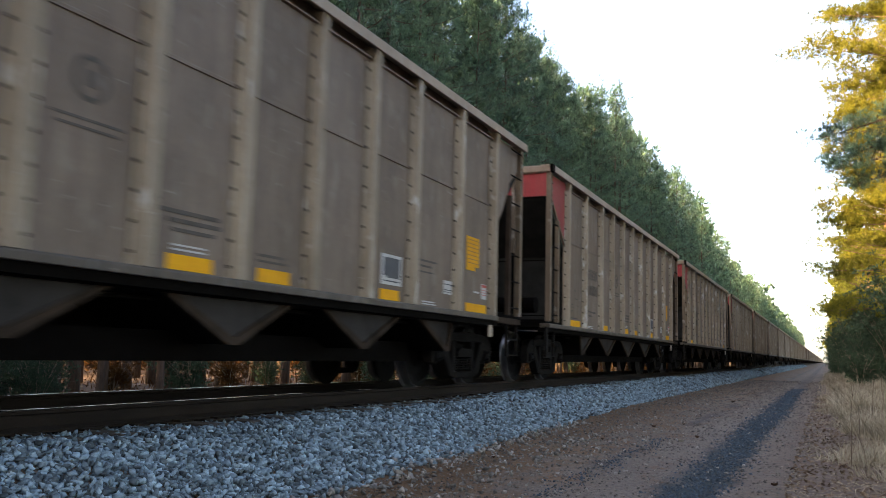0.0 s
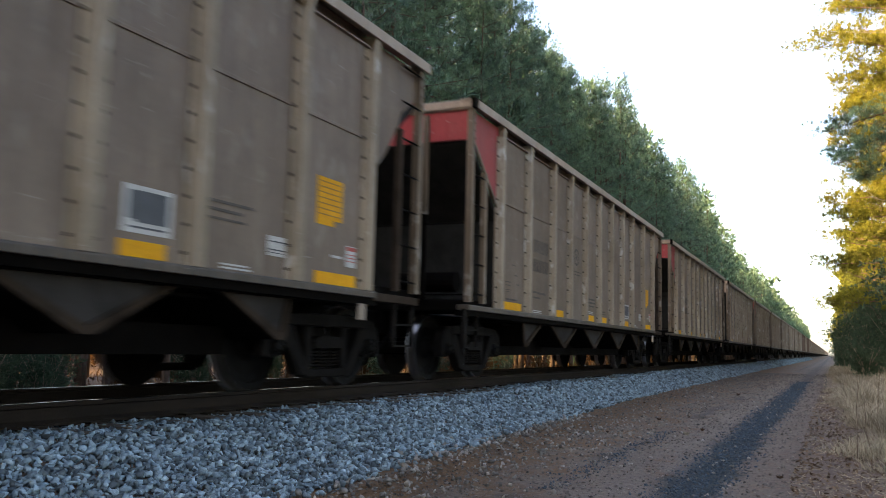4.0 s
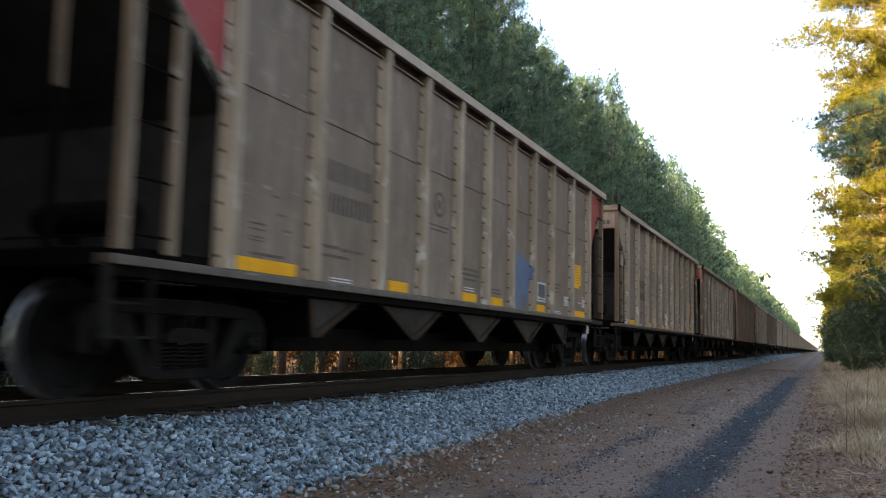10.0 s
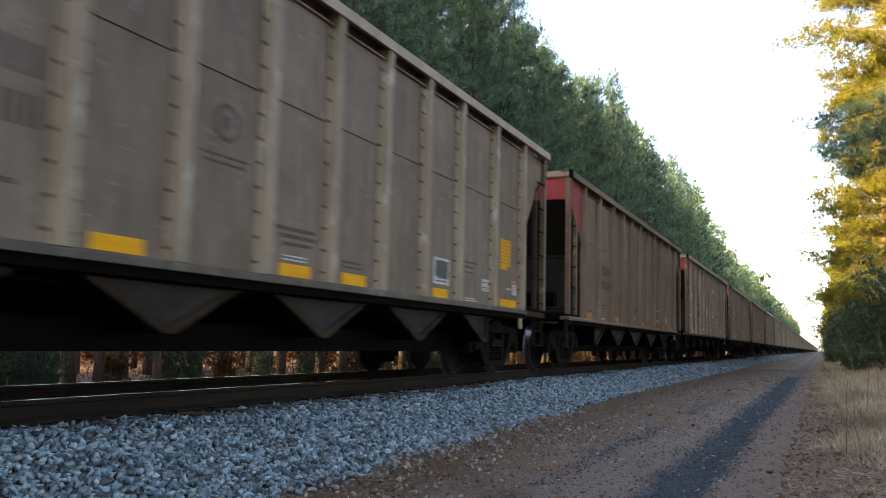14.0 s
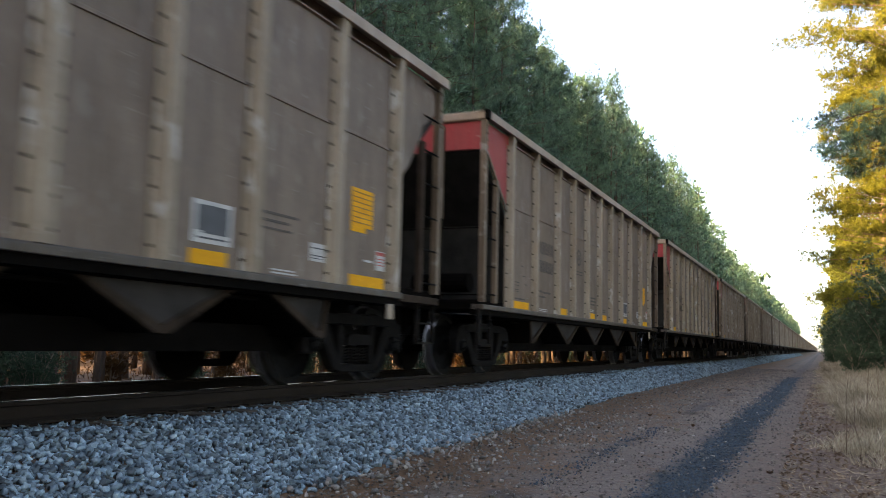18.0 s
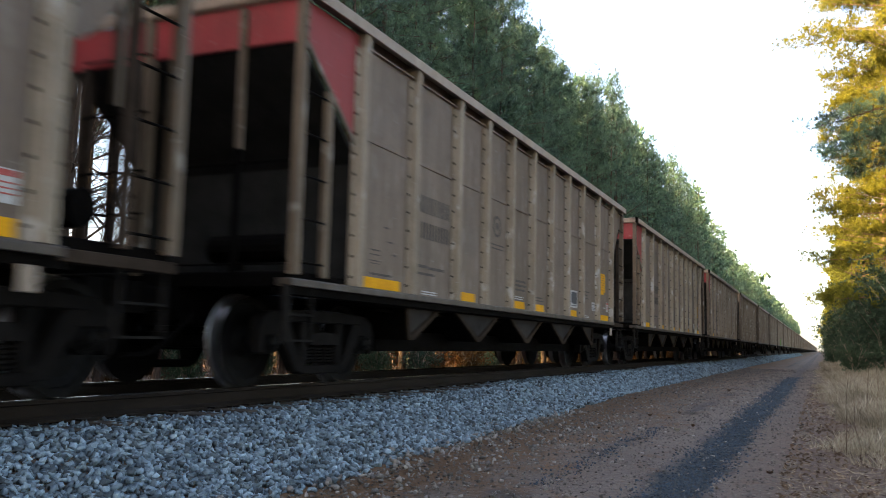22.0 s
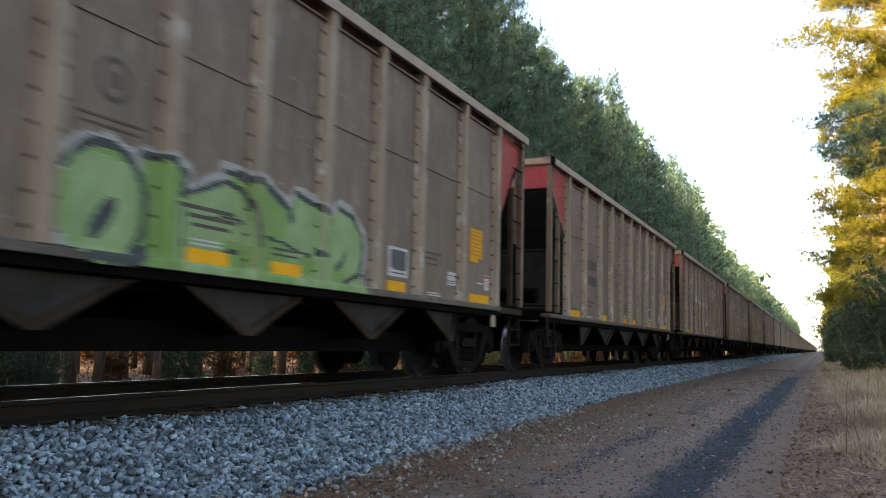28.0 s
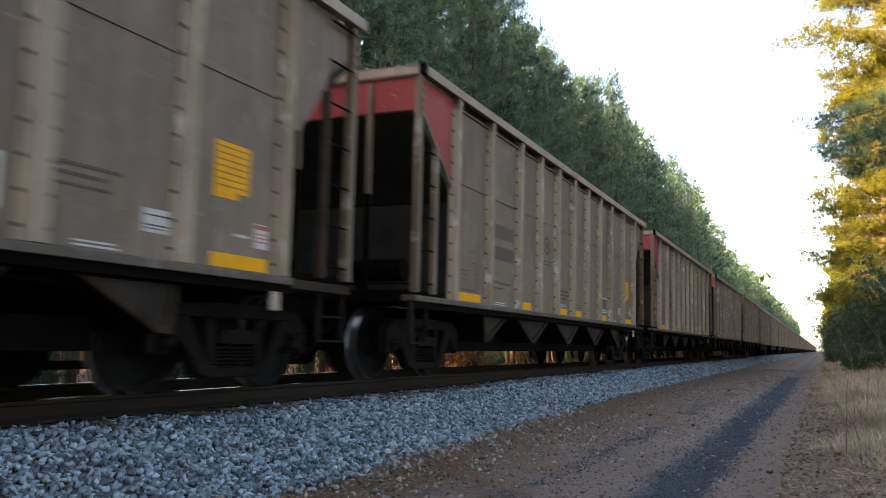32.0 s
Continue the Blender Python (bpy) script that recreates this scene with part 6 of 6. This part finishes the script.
def bare_tree(x, y, height, seed, lean=(0.0, 0.0), label="leafless pale-barked tree with fine twigs beside the road", group="bare trees beside the road", bark=None):
    r = np.random.default_rng(seed)
    t = tagged(empty("bare_tree", pose(x, y, float(ground_height(x, y)))), label, "tree", group)
    bm = bmesh.new()
    pts = [Vector((lean[0] * u * height, lean[1] * u * height, height * u - 0.2 * (u == 0))) for u in (0, 0.25, 0.5, 0.75, 1.0)]
    for i, (a, b) in enumerate(zip(pts, pts[1:])):
        rod(bm, a, b, 0.09 * (1 - 0.22 * i), 7, 0.09 * (1 - 0.22 * (i + 1)))
    part("trunk", bm, bark or TWIG, t)
    bm = bmesh.new()
    for i in range(15):
        u = 0.25 + 0.75 * i / 14
        base = Vector((lean[0] * u * height, lean[1] * u * height, height * u))
        a = i * 2.4
        grow(bm, base, Vector((math.cos(a), math.sin(a), 0.55)).normalized(), height * 0.13 * (1.2 - 0.5 * u), 0.035 * (1.2 - u), 3, r)
    tagged(part("branching", bm, bark or TWIG, t), kind="stuff")
    return t


bare_tree(5.6, 38.0, 17.0, 501, (-0.06, 0.0))
bare_tree(4.9, 31.0, 13.0, 502, (0.03, 0.02))
bare_tree(3.6, 33.5, 6.0, 503, (-0.05, 0.0))
bare_tree(3.2, 29.0, 4.2, 504, (-0.08, 0.05))
bare_tree(2.7, 26.5, 3.2, 505, (-0.05, 0.0))
for i, (x, y, h) in enumerate([(-12.2, 9.6, 9.0), (-13.5, 12.0, 11.0), (-12.6, 11.2, 8.0), (-15.2, 12.6, 12.0), (-16.8, 15.5, 12.0), (-14.0, 13.6, 10.0), (-18.5, 15.0, 13.0), (-20.0, 18.6, 13.0), (-17.5, 17.8, 11.0), (-12.9, 14.2, 7.0), (-22.0, 20.0, 13.0), (-15.0, 9.5, 10.0)]):
    bare_tree(x, y, h, 540 + i, (0.02 * (i % 3 - 1), 0.015), "thin leafless young tree in the pine strip", "bare trees beyond the track", BARK)
WEED = plain("dead_weed_stalk", (0.09, 0.062, 0.045), (0.2, 0.15, 0.11), 12, 0.9, 0.0, 0.2)


def weed(x, y, h, seed):
    r = np.random.default_rng(seed)
    t = tagged(empty("weed_stalk", pose(x, y, float(ground_height(x, y)))), "thin dead brown weed stalk standing in dry grass", "weed", "dead weed stalks")
    bm = bmesh.new()
    p = Vector((0, 0, -0.03))
    for i in range(5):
        q = p + Vector((r.normal(0, 0.02), r.normal(0, 0.02), h / 5))
        rod(bm, p, q, 0.005 * (1 - 0.15 * i), 5, 0.005 * (1 - 0.15 * (i + 1)))
        if i:
            for k in range(2):
                d = Vector((r.normal(0, 0.6), r.normal(0, 0.6), 0.7)).normalized()
                rod(bm, p, p + d * h * r.uniform(0.12, 0.28), 0.0025, 3, 0.001)
        p = q
    part("stalk", bm, WEED, t)
    return t


for i, (x, y, h) in enumerate([(0.2, 9.6, 0.95), (0.34, 10.4, 0.7), (0.75, 11.2, 0.9), (1.05, 12.5, 0.85), (0.6, 14.5, 0.9), (1.6, 15.0, 1.1), (1.25, 9.8, 0.6), (0.9, 17.5, 1.0), (2.2, 18.0, 1.2)]):
    weed(x, y, h, 520 + i)


def curled_leaf(x, y, size, turn, dark):
    bm = bmesh.new()
    rows = []
    for i in range(6):
        u = i / 5
        w = size * 0.42 * math.sin(math.pi * (0.08 + 0.84 * u))
        rows.append([bm.verts.new((v * w, (u - 0.5) * size, 0.012 + size * 0.35 * abs(v) ** 1.5 + size * 0.18 * (u - 0.5) ** 2 * 4)) for v in (-1, -0.5, 0, 0.5, 1)])
    for a, b in zip(rows, rows[1:]):
        for k in range(4):
            bm.faces.new((a[k], a[k + 1], b[k + 1], b[k]))
    ob = new("fallen_leaf", mesh_from(bm, "fallen_leaf", DARKLEAF if dark else DRYGRASS, True))
    ob.matrix_basis = pose(x, y, float(ground_height(x, y)) + 0.004, 0, 0, turn)
    return tagged(ob, "curled dark brown dead leaf on the road" if dark else "curled pale tan dead leaf on the road", "leaf", "fallen leaves on the road")


for x, y, size, turn, dark in LEAVES:
    curled_leaf(x, y, size * 0.6, turn, dark)

motions()
